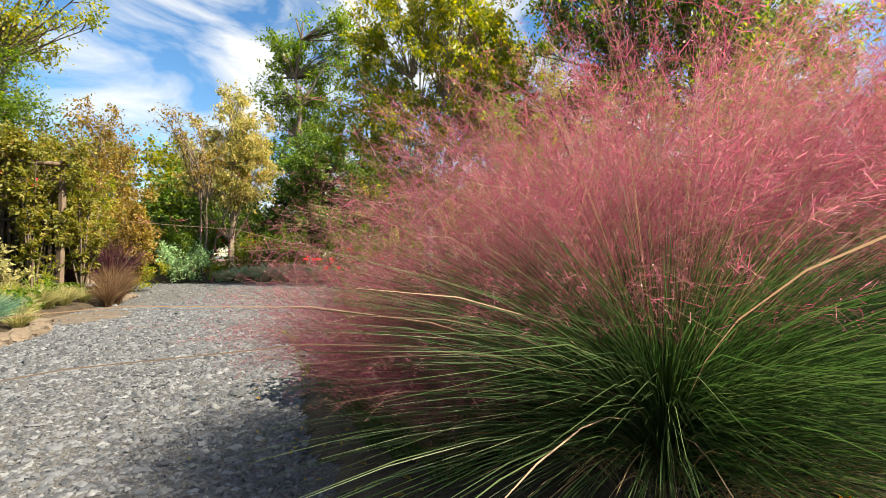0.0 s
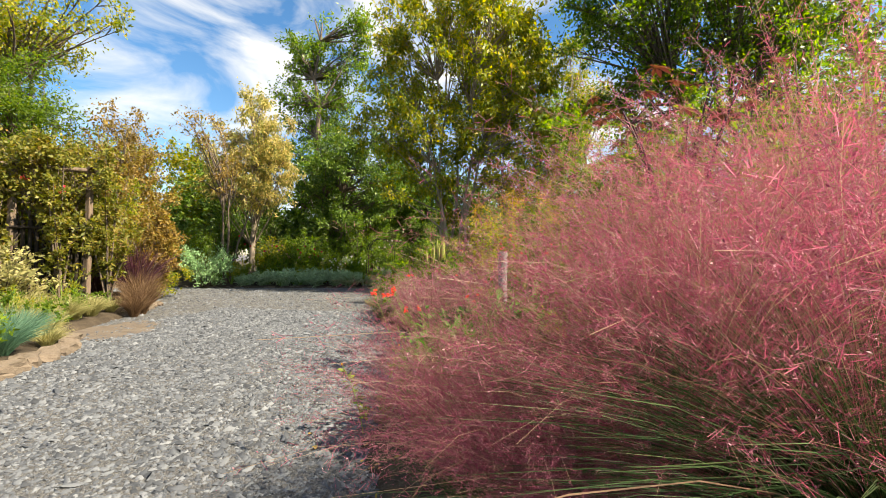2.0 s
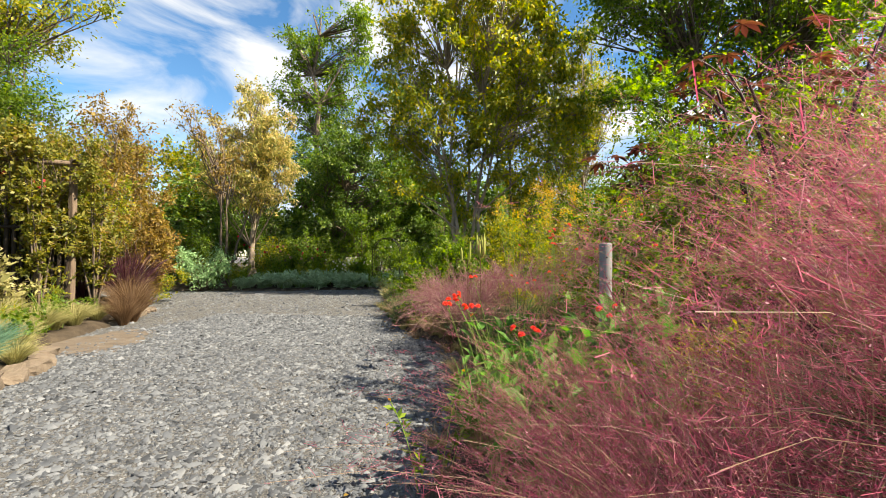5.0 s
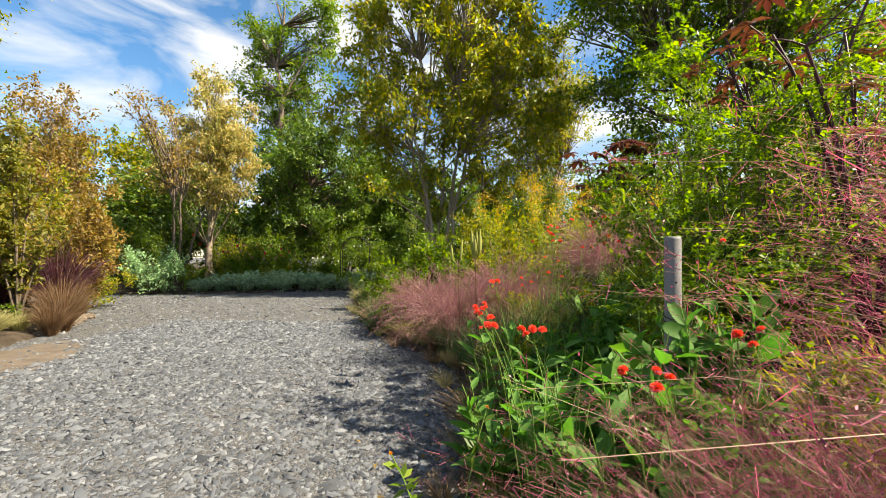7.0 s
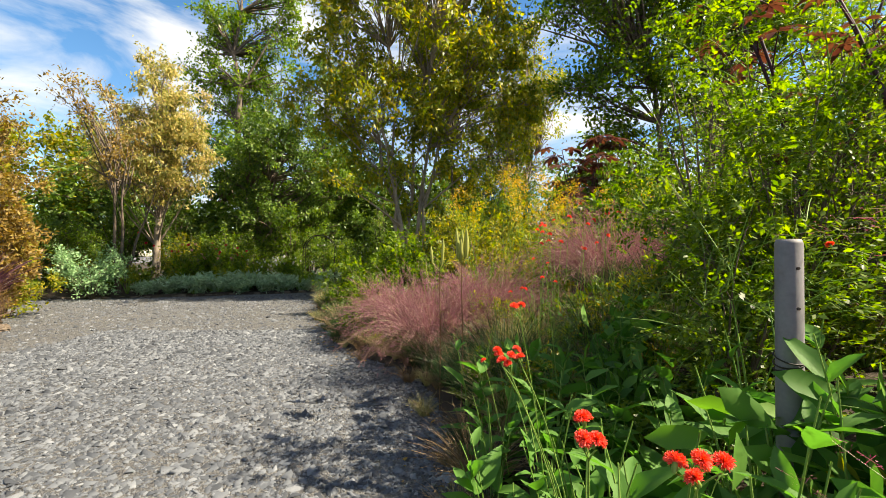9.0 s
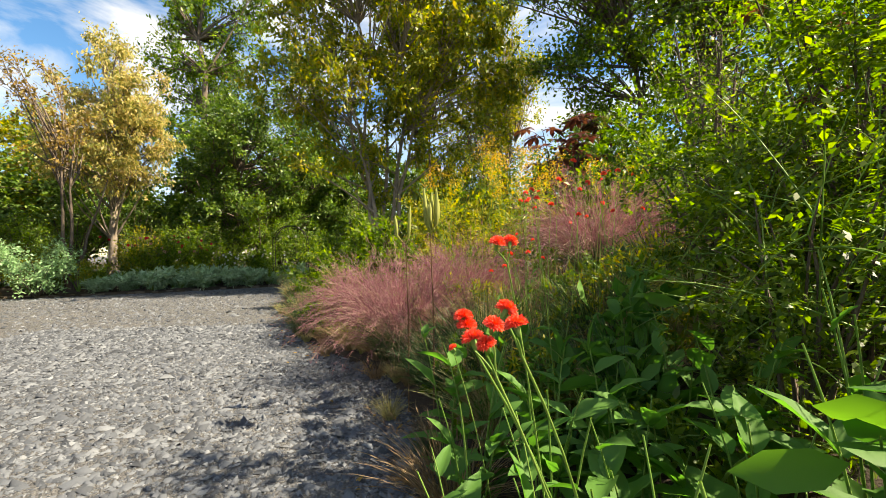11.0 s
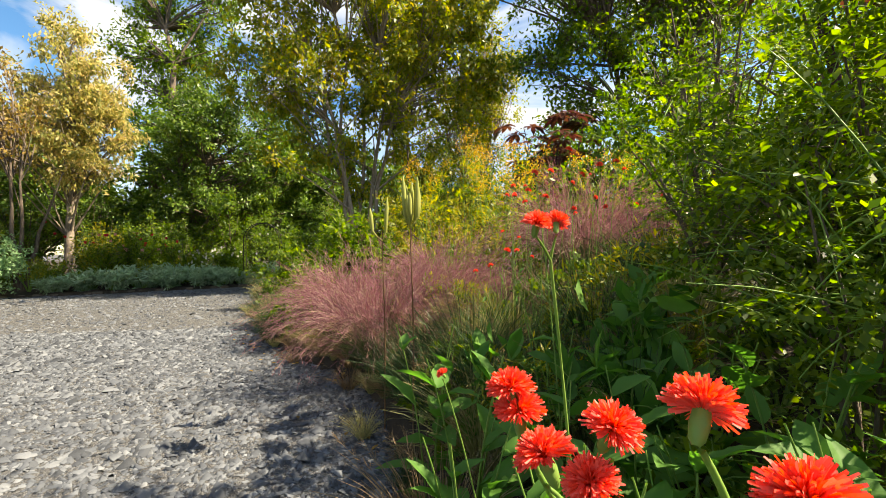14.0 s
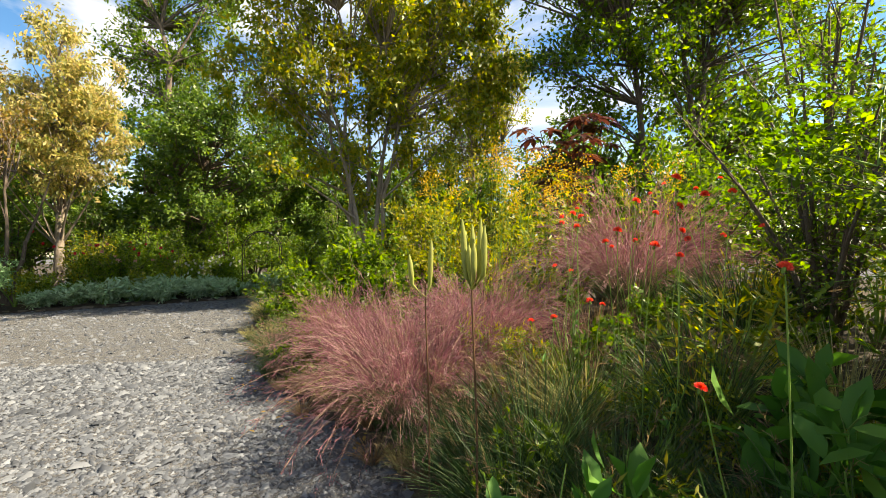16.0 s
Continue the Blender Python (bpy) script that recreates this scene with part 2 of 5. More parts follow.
M_CASTOR = plant_material("castor_leaf", [(0.0187, 0.005644, 0.008228), (0.04114, 0.01122, 0.01312), (0.0748, 0.02618, 0.01686), (0.1272, 0.0561, 0.02992)], 0.35, 0.35, 0.5, 0.6)

# ---- geometry tools ----
UP = np.array((0.0, 0.0, 1.0))


def mesh_of(name, verts, faces):
    """A mesh from an array of points and an array of equal-sided faces."""
    me = bpy.data.meshes.new(name)
    verts = np.asarray(verts, dtype=np.float32).reshape(-1, 3)
    faces = np.asarray(faces, dtype=np.int32)
    m, k = faces.shape
    me.vertices.add(len(verts))
    me.vertices.foreach_set("co", verts.ravel())
    me.loops.add(m * k)
    me.loops.foreach_set("vertex_index", faces.ravel())
    me.polygons.add(m)
    me.polygons.foreach_set("loop_start", np.arange(0, m * k, k, dtype=np.int32))
    me.update(calc_edges=True)
    return me


STUFF = {"blade", "low_blade", "dry_stalk", "seed_grain", "dead_blade", "plume", "stalk", "foliage", "crown", "limb", "twig", "leaf_stalk", "blossom", "cane"}


def part(name, shape, material, parent=None, label="", smooth=False):
    """Links one shape (points, faces) or a bmesh as one mesh object under a thing or under a part."""
    if isinstance(shape, tuple):
        me = mesh_of(name, *shape)
    else:
        me = bpy.data.meshes.new(name)
        shape.to_mesh(me)
        shape.free()
    if smooth:
        me.polygons.foreach_set("use_smooth", np.ones(len(me.polygons), dtype=bool))
    me.materials.append(material)
    ob = new(name, me)
    if name in STUFF:
        ob["kind"] = "stuff"
    if parent is not None:
        ob.parent = parent
    if label:
        ob["label"] = label
    return ob


def thing(name, at, label, category, group="", kind=""):
    ob = new(name)
    ob.empty_display_size = 0.1
    ob.location = at
    return tagged(ob, label, category, group, kind)


def unit(v):
    return v / np.maximum(np.linalg.norm(v, axis=-1, keepdims=True), 1e-9)


def join(*shapes):
    vs, fs, o = [], [], 0
    for v, f in shapes:
        v = np.asarray(v).reshape(-1, 3)
        vs.append(v)
        fs.append(np.asarray(f) + o)
        o += len(v)
    return np.concatenate(vs), np.concatenate(fs)


def bend(p0, p1, p2, k):
    """Quadratic curves, k points each."""
    t = np.linspace(0, 1, k)[None, :, None]
    return (1 - t) ** 2 * p0[:, None] + 2 * t * (1 - t) * p1[:, None] + t * t * p2[:, None]


def ribbons(paths, width, side=None, rng=None):
    """Flat blades along curves; width falls to the tip by the given profile (n,k)."""
    n, k, _ = paths.shape
    tan = unit(np.gradient(paths, axis=1))
    if side is None:
        side = unit(rng.normal(size=(n, 3)))
    s = unit(np.cross(tan, side[:, None, :]))
    w = np.broadcast_to(width, (n, k))[..., None] * 0.5
    v = np.stack((paths - s * w, paths + s * w), axis=2)
    i = (np.arange(n)[:, None] * k + np.arange(k - 1)[None, :]) * 2
    f = np.stack((i, i + 1, i + 3, i + 2), axis=-1).reshape(-1, 4)
    return v.reshape(-1, 3), f


def tubes(paths, radius, sides=5):
    n, k, _ = paths.shape
    tan = unit(np.gradient(paths, axis=1))
    ref = np.where(np.abs(tan[..., 2:3]) > 0.9, np.array((1.0, 0, 0)), UP)
    u = unit(np.cross(tan, ref))
    w = np.cross(tan, u)
    a = np.arange(sides) * 2 * np.pi / sides
    r = np.broadcast_to(radius, (n, k))[..., None, None]
    v = paths[:, :, None] + r * (np.cos(a)[:, None] * u[:, :, None] + np.sin(a)[:, None] * w[:, :, None])
    base = (np.arange(n)[:, None, None] * k + np.arange(k - 1)[None, :, None]) * sides
    j = np.arange(sides)[None, None, :]
    j2 = (j + 1) % sides
    f = np.stack((base + j, base + j2, base + sides + j2, base + sides + j), axis=-1).reshape(-1, 4)
    return v.reshape(-1, 3), f


def leaves(c, d, length, width, rng, near=False, flat=0.5, droop=0.15):
    """Leaves from base points c along d. near: folded along the midrib with a broad middle; else one lozenge each."""
    n = len(c)
    d = unit(d)
    nrm = unit(rng.normal(size=(n, 3)) * (1 - flat) + UP * flat)
    s = unit(np.cross(d, nrm))
    up = np.cross(s, d)
    length = np.broadcast_to(length, (n,))[:, None]
    width = np.broadcast_to(width, (n,))[:, None]
    tip = c + d * length - up * length * droop
    if not near:
        mid = c + d * length * 0.48
        v = np.stack((c, mid + s * width / 2, tip, mid - s * width / 2), axis=1)
        f = np.arange(n)[:, None] * 4 + np.array((0, 1, 2, 3))
        return v.reshape(-1, 3), f
    m1, m2 = c + d * length * 0.3, c + d * length * 0.68 - up * length * droop * 0.35
    lift = up * width * 0.16
    v = np.stack((c, m1, m1 + s * width * 0.42 + lift, m1 - s * width * 0.42 + lift, m2, m2 + s * width * 0.46 + lift, m2 - s * width * 0.46 + lift, tip), axis=1)
    q = np.array(((0, 2, 1, 1), (0, 1, 3, 3), (1, 2, 5, 4), (1, 4, 6, 3), (4, 5, 7, 7), (4, 7, 6, 6)))
    # six faces kept as quads: the end pieces as slim quads with a split point
    v2 = np.concatenate((v, (c + m1)[:, None] / 2, (tip + m2)[:, None] / 2), axis=1)
    q = np.array(((0, 2, 1, 8), (0, 8, 1, 3), (1, 2, 5, 4), (1, 4, 6, 3), (4, 5, 7, 9), (4, 9, 7, 6)))
    f = (np.arange(n)[:, None, None] * 10 + q[None]).reshape(-1, 4)
    return v2.reshape(-1, 3), f


def broad_leaf(c, d, length, width, rng, droop=0.28):
    """One large leaf: a cupped blade with a sunken midrib, wavy margins and a bent tip."""
    d = unit(np.asarray(d, dtype=float))
    s = unit(np.cross(d, UP + rng.normal(0, 0.25, 3)))
    up = np.cross(s, d)
    u = np.linspace(0, 1, 9)
    prof = np.sin(np.pi * np.clip(u * 0.97 + 0.03, 0, 1) ** 0.8) ** 0.75
    prof[-1] = 0.02
    spine = c + d * (u * length)[:, None] - up * (droop * length * u ** 2)[:, None] + s * (rng.normal(0, 0.08) * length * u ** 2)[:, None]
    cols = []
    for k in (-1.0, -0.5, 0.0, 0.5, 1.0):
        wave = np.sin(u * 15 + rng.uniform(0, 6)) * 0.05 * abs(k)
        cols.append(spine + s * (k * 0.5 * width * prof * (1 + wave))[:, None] + up * (width * prof * (0.2 * abs(k) + wave))[:, None])
    v = np.stack(cols, axis=1)
    i = np.arange(8)[:, None] * 5 + np.arange(4)[None, :]
    f = np.stack((i, i + 1, i + 6, i + 5), axis=-1).reshape(-1, 4)
    return v.reshape(-1, 3), f


def box(x0, x1, y0, y1, z0, z1, bevel=0.006):
    bm = bmesh.new()
    bmesh.ops.create_cube(bm, size=1, matrix=Matrix.Translation(((x0 + x1) / 2, (y0 + y1) / 2, (z0 + z1) / 2)) @ Matrix.Diagonal((x1 - x0, y1 - y0, z1 - z0, 1)))
    bmesh.ops.bevel(bm, geom=bm.edges[:], offset=bevel, segments=2, affect="EDGES")
    return bm


# ---- plan: path edges and beds ----
RIGHT_EDGE = [(6.0, -8), (4.2, -3), (3.3, -0.5), (2.75, 0.8), (1.9, 2.0), (1.15, 3.0), (0.78, 3.8), (0.86, 4.7), (0.9, 6.0), (0.65, 7.2), (0.12, 8.0), (-0.85, 9.4), (-1.5, 11.4), (-2.4, 14), (-3.2, 17.2)]
FAR_EDGE = [(-3.6, 18.6), (-5.2, 17.7), (-7, 16.8), (-9, 16.1), (-11, 15.7), (-16, 15.2), (-30, 15)]
LEFT_EDGE = [(-2.6, -8), (-2.7, 0), (-2.95, 3), (-3.3, 4.6), (-4.15, 5.95), (-5.0, 6.5), (-5.5, 7.6), (-6.0, 8.8), (-7.0, 10.7), (-9.2, 12.6), (-13, 13.3), (-30, 13)]
BED_MAIN = np.array(RIGHT_EDGE + FAR_EDGE + [(-60, 15), (-60, 70), (60, 70), (60, -8)], dtype=float)
BED_LEFT = np.array(LEFT_EDGE + [(-60, 13), (-60, -8)], dtype=float)


def inside_depth(poly, x, y):
    """Distance inside a polygon (negative outside)."""
    x, y = np.asarray(x, dtype=float), np.asarray(y, dtype=float)
    inside = np.zeros(x.shape, dtype=bool)
    best = np.full(x.shape, 1e9)
    for (ax, ay), (bx, by) in zip(poly, np.roll(poly, -1, axis=0)):
        cross = ((ay > y) != (by > y)) & (x < (bx - ax) * (y - ay) / (by - ay + 1e-12) + ax)
        inside ^= cross
        t = np.clip(((x - ax) * (bx - ax) + (y - ay) * (by - ay)) / ((bx - ax) ** 2 + (by - ay) ** 2), 0, 1)
        best = np.minimum(best, np.hypot(x - ax - t * (bx - ax), y - ay - t * (by - ay)))
    return np.where(inside, best, -best)


def smooth01(t):
    t = np.clip(t, 0, 1)
    return t * t * (3 - 2 * t)


def bed_height(x, y):
    """Height of the soil: the main bed swells to a low mound on the sunny side."""
    x, y = np.asarray(x, dtype=float), np.asarray(y, dtype=float)
    d = inside_depth(BED_MAIN, x, y)
    tall = 0.10 + 0.50 * smooth01((14 - y) / 4) * smooth01((x + 2) / 3)
    z = np.minimum(d, 0.12) * 0.7 + tall * smooth01(d / 2.6)
    d2 = inside_depth(BED_LEFT, x, y)
    z2 = np.minimum(d2, 0.12) * 0.7 + 0.12 * smooth01(d2 / 1.5)
    return np.where(d > d2, z, z2)


def at_soil(x, y, sink=0.015):
    return (x, y, max(0.0, float(bed_height(x, y))) - sink)


def sheet(x0, x1, y0, y1, step, height):
    xs, ys = np.arange(x0, x1 + step / 2, step), np.arange(y0, y1 + step / 2, step)
    gx, gy = np.meshgrid(xs, ys, indexing="ij")
    v = np.stack((gx, gy, height(gx, gy)), axis=-1)
    nx, ny = gx.shape
    i = (np.arange(nx - 1)[:, None] * ny + np.arange(ny - 1)[None, :])
    f = np.stack((i, i + ny, i + ny + 1, i + 1), axis=-1).reshape(-1, 4)
    keep = (v.reshape(-1, 3)[f][:, :, 2] > -0.1).any(axis=1)
    return v.reshape(-1, 3), f[keep]


def soil(poly):
    def h(x, y):
        r = np.sin(x * 5.1 + np.sin(y * 3.3)) * np.sin(y * 4.7 + np.sin(x * 2.9))
        d = inside_depth(poly, x, y) + 0.07 * r
        return np.where(d > -0.12, bed_height(x, y) + 0.02 * r, -1.0)
    return h


# ---- ground ----
ground = part("ground", sheet(-400, 400, -400, 400, 100, lambda x, y: x * 0.0), M_GRAVEL)
tagged(ground, "grey crushed stone gravel path on level ground", "ground", kind="structure")
bed = part("planting_bed", sheet(-13, 16, -8, 30, 0.16, soil(BED_MAIN)), M_SOIL, smooth=True)
tagged(bed, "mounded dark garden soil with dry leaf litter", "planting bed", kind="structure")
bed2 = part("planting_bed", sheet(-20, -2, -8, 15, 0.16, soil(BED_LEFT)), M_SOIL, smooth=True)
tagged(bed2, "flat dark soil bed beside the gravel path", "planting bed", kind="structure")
outer = part("ground_far", sheet(-60, 60, 30.1, 70, 10, lambda x, y: x * 0 + 0.1), M_SOIL)
tagged(outer, "shaded woodland soil behind the garden", "ground", kind="structure")


def gravel():
    """Angular chips, closest together where the walk passes."""
    rng = np.random.default_rng(3)
    n1, n2 = 115000, 52000
    x = np.concatenate((-5.0 + 6.4 * rng.random(n1), -12 + 15 * rng.random(n2)))
    y = np.concatenate((1.2 + 9.3 * rng.random(n1) ** 1.15, -1 + 18.5 * rng.random(n2)))
    keep = (inside_depth(BED_MAIN, x, y) < 0.12) & (inside_depth(BED_LEFT, x, y) < 0.05)
    bare = np.hypot((x + 4.72) / 0.6, (y - 7.15) / 1.0) + rng.normal(0, 0.12, len(x)) < 0.95
    keep &= ~bare | (rng.random(len(x)) < 0.08)
    x, y = x[keep], y[keep]
    n = len(x)
    size = np.clip(np.exp(rng.normal(-4.5, 0.46, n)), 0.005, 0.042) * (0.85 + 0.045 * np.clip(y, 0, 14))
    corner = np.array(((1, 0, 0), (0, 1, 0), (-1, 0, 0), (0, -1, 0), (0, 0, 1)), dtype=float)
    v = corner[None] + rng.normal(0, 0.30, (n, 5, 3))
    v[:, 4] += rng.normal(0, 0.3, (n, 3)) * (1, 1, 0)
    v *= np.stack((size * rng.uniform(0.8, 1.7, n), size * rng.uniform(0.6, 1.1, n), size * rng.uniform(0.35, 0.85, n)), axis=-1)[:, None]
    v[:, :4, 2] -= size[:, None] * 0.1
    a = rng.random(n) * 6.283
    ca, sa = np.cos(a)[:, None], np.sin(a)[:, None]
    vx, vy = v[..., 0] * ca - v[..., 1] * sa, v[..., 0] * sa + v[..., 1] * ca
    v = np.stack((vx + x[:, None], vy + y[:, None], v[..., 2] + size[:, None] * 0.12), axis=-1)
    tri = np.array(((0, 1, 4), (1, 2, 4), (2, 3, 4), (3, 0, 4)))
    f = (np.arange(n)[:, None, None] * 5 + tri[None]).reshape(-1, 3)
    ob = part("gravel", (v.reshape(-1, 3), f), M_STONES)
    tagged(ob, "loose grey crushed stone gravel with paler chips", "gravel", kind="stuff")


gravel()


# ---- trees ----
def tree(name, at, stems, blobs, leaf_mat, bark, label, seed, clumps=60, per=220, leaf=(0.10, 0.05), spread=0.45, radius=0.12, droop=0.15, limb=0.35, far=True, twig=1.0):
    """stems: (dx, dy, height) of each stem's top from the base; blobs: (cx, cy, cz, rx, ry, rz) that fill the crown, from the base."""
    rng = np.random.default_rng(seed)
    t = thing(name, at, label, "tree")
    k = 9
    shapes, stem_paths = [], []
    for dx, dy, h in stems:
        top = np.array((dx, dy, h))
        mid = np.array((dx * 0.3 + rng.normal(0, 0.05 * h), dy * 0.3 + rng.normal(0, 0.05 * h), h * 0.5))
        p = bend(np.array([[0.06 * dx, 0.06 * dy, -0.1]]), mid[None], top[None], k)
        p[0, 1:-1] += rng.normal(0, 0.012 * h, (k - 2, 3))
        stem_paths.append(p[0])
        r = radius * np.linspace(1.0, 0.18, k) * (1 if len(stems) == 1 else 0.62)
        r[0] *= 1.35
        shapes.append(tubes(p, r[None], 8))
    part("trunk", join(*shapes), bark, t, smooth=True)
    vol = np.array([b[3] * b[4] * b[5] for b in blobs])
    pick = rng.choice(len(blobs), clumps, p=vol / vol.sum())
    b = np.array(blobs)[pick]
    dirs = unit(rng.normal(size=(clumps, 3)))
    cen = b[:, :3] + dirs * b[:, 3:] * (rng.random((clumps, 1)) ** 0.4)
    sp = np.array(stem_paths)
    allp = sp[:, 2:-1].reshape(-1, 3)
    start = np.empty((clumps, 3))
    for i in range(clumps):
        d = np.linalg.norm((allp - cen[i]) * (1, 1, 0.7), axis=1) + np.where(allp[:, 2] > cen[i, 2] - 0.1, 2.5, 0) + rng.normal(0, 0.5, len(allp))
        start[i] = allp[np.argmin(d)]
    ctrl = start * 0.45 + cen * 0.55 + np.stack((rng.normal(0, 0.2, clumps), rng.normal(0, 0.2, clumps), rng.uniform(-0.1, 0.5, clumps)), axis=-1)
    limbs = bend(start, ctrl, cen, 6)
    rad = radius * limb * rng.uniform(0.5, 1.0, (clumps, 1)) * np.linspace(1, 0.2, 6)[None]
    # twigs that fan out from each limb's end
    nt = 5
    c2 = np.repeat(cen, nt, axis=0)
    td = unit(rng.normal(size=(clumps * nt, 3)) + (0, 0, 0.25)) * spread * rng.uniform(0.7, 1.8, (clumps * nt, 1)) * twig
    twigs = bend(c2 - (cen - limbs[:, 3]).repeat(nt, axis=0) * 0.4, c2 + td * 0.3, c2 + td, 4)
    part("limb", join(tubes(limbs, rad, 4), tubes(twigs[::2], np.linspace(1, 0.25, 4)[None] * radius * 0.07 + 0.002, 3)), bark, t)
    if per:
        n = clumps * per
        which = np.repeat(np.arange(clumps), per)
        tw = rng.integers(0, nt, n)
        along = rng.random((n, 1))
        end = td.reshape(clumps, nt, 3)[which, tw]
        c = cen[which] + end * along + rng.normal(0, spread * 0.2, (n, 3))
        d = unit(rng.normal(size=(n, 3)) + unit(end) * 0.6 + (0, 0, -droop * 3))
        size = rng.uniform(0.6, 1.25, n)
        part("crown", leaves(c, d, leaf[0] * size, leaf[1] * size, rng, near=not far, flat=0.35, droop=droop), leaf_mat, t)
    return t


tree("tree", (-10.0, 19.0, 0.0), [(0.5, 0, 6.8)], [(0.1, 0, 5.2, 2.1, 1.8, 1.7), (0.5, 0, 7.2, 1.6, 1.5, 1.7), (1.5, 0, 4.9, 1.0, 1.0, 0.9), (-1.2, 0, 6.3, 0.9, 0.9, 1.2), (0.4, 0, 3.9, 1.7, 1.3, 0.8), (0.2, 0, 8.6, 0.7, 0.7, 0.9)], M_YELLOW, M_BARK_PALE,
     "small tree with pale trunk and yellowing autumn leaves", 11, 130, 170, (0.145, 0.055), 0.42, 0.16, 0.45)
tree("tree", (-9.6, 16.9, 0.05), [(1.0, 0.2, 3.4), (-0.2, 0, 4.8), (0.2, 0.3, 4.2)], [(-1.0, 0, 6.2, 1.1, 0.8, 1.1), (-0.3, 0, 4.4, 0.9, 0.7, 0.8)], M_BROWNLEAF, M_BARK,
     "slender leaning tree with dark trunk and sparse leaves", 12, 34, 40, (0.12, 0.06), 0.4, 0.11, 0.2)
tree("tree", (-12.8, 32.0, 0.0), [(-0.5, 0, 19.5)], [(0, 0, 9, 3.0, 2.5, 3), (-0.4, 0, 13, 3.0, 2.4, 3), (-0.5, 0, 17, 2.3, 2, 2.6), (-2.4, 0, 16, 1.5, 1, 1.5), (2.6, 0, 14.5, 2.2, 1.8, 2.2), (3.0, 0, 18.0, 1.8, 1.6, 2.0)], M_GREEN, M_BARK,
     "tall open tree with dark green foliage at the wood's edge", 13, 150, 130, (0.26, 0.11), 0.8, 0.3)
tree("tree", (-6.7, 21.5, 0.0), [(0.2, 0, 6.0), (-0.8, 0, 5)], [(0, 0, 5.3, 1.9, 1.8, 2.0), (0.5, 0, 3.0, 2.4, 1.8, 1.7), (-0.7, 0, 2.2, 1.8, 1.6, 1.4), (1.5, 0, 6.6, 1.8, 1.6, 1.6), (2.8, 0.3, 4.4, 1.7, 1.5, 1.7), (3.2, 0.2, 2.3, 1.7, 1.5, 1.4)], M_DARK, M_BARK,
     "dense dark green evergreen tree leafy down to the ground", 14, 190, 200, (0.15, 0.07), 0.5, 0.14)
tree("tree", (-0.15, 15.9, 0.0), [(-0.4, 0.1, 8.6), (0.9, 0, 9.0), (-1.9, 0.3, 7.6), (2.1, 0, 7.6), (0.3, 0.6, 8.0), (-1.0, -0.3, 6.0)], [(0, 0, 8.2, 3.0, 2.2, 2.0), (-1.6, 0, 6.4, 1.7, 1.4, 1.5), (1.9, 0, 6.0, 2.0, 1.5, 1.5), (0.2, 0, 10.2, 3.2, 2.0, 1.6), (-2.4, 0, 8.2, 1.5, 1.4, 1.6), (2.6, 0, 8.2, 1.4, 1.4, 1.6), (1.6, -0.4, 4.4, 2.2, 1.2, 1.0), (2.9, 0, 6.4, 1.3, 1.2, 1.3), (-1.6, 0, 3.8, 1.5, 1.2, 0.9), (0.2, -0.3, 5.4, 1.8, 1.3, 1.2), (-2.6, 0, 5.4, 1.4, 1.2, 1.2), (0.3, 0.3, 3.6, 1.4, 1.0, 0.9)], M_OLIVE, M_BARK_PALE,
     "multi-stemmed tree with slim grey stems and olive-yellow leaves", 15, 290, 130, (0.16, 0.07), 0.45, 0.12, 0.3, 0.28)
tree("tree", (4.2, 25.0, 0.0), [(0.3, 0, 9.5), (1.5, 0, 8)], [(0, 0, 9, 2.4, 2, 2.6), (0.5, 0, 6.0, 2.2, 1.6, 1.6)], M_BROWNLEAF, M_BARK,
     "half-bare tree with fine brown twigs", 16, 90, 26, (0.12, 0.05), 0.9, 0.16, 0.2, 0.25, twig=1.3)
tree("tree", (4.6, 23.4, 0.0), [(0.2, 0, 7.6), (-0.9, 0, 7.0), (1.0, 0, 7.0)], [(0, 0, 7.6, 1.8, 1.6, 2.2), (-0.6, 0, 5.2, 1.6, 1.4, 1.4), (0.8, 0, 9.6, 1.5, 1.3, 1.2), (-0.4, 0, 11.2, 1.6, 1.3, 1.3)], M_OLIVE, M_BARK_PALE,
     "slim olive-leaved tree behind the castor plants", 21, 110, 140, (0.14, 0.06), 0.5, 0.11)
tree("tree", (1.2, 25.5, 0.0), [(0.2, 0, 9.6), (-1.0, 0, 9.0)], [(0, 0, 9.6, 2.4, 1.8, 2.6), (-0.8, 0, 12.6, 2.0, 1.5, 1.6), (1.2, 0, 12.0, 1.8, 1.5, 1.6)], M_OLIVE, M_BARK,
     "tall olive-green tree rising behind the slim trees", 23, 110, 130, (0.2, 0.09), 0.7, 0.16)
tree("tree", (-4.4, 26.6, 0.0), [(0.2, 0, 9.4), (-1.2, 0, 8.6), (1.0, 0, 8.0)], [(-0.6, 0, 10.6, 2.0, 1.6, 2.0), (0.5, 0, 7.4, 2.4, 1.6, 2.0), (-0.4, 0, 4.4, 2.6, 1.6, 1.8), (1.6, 0, 5.4, 1.6, 1.4, 1.6)], M_DARK, M_BARK,
     "tall dark green tree in the wood behind the slim stems", 27, 110, 110, (0.2, 0.09), 0.7, 0.16)
tree("tree", (3.2, 27.2, 0.0), [(0.4, 0, 7.6), (1.6, 0, 7.0)], [(0.2, 0, 7.0, 2.0, 1.5, 1.6), (1.9, 0, 6.0, 1.7, 1.4, 1.4), (0.6, 0, 4.2, 2.4, 1.5, 1.4), (1.2, 0, 9.2, 1.3, 1.2, 1.2)], M_DARK, M_BARK,
     "dark green tree with thin crown at the wood's edge", 28, 90, 80, (0.19, 0.085), 0.7, 0.14)
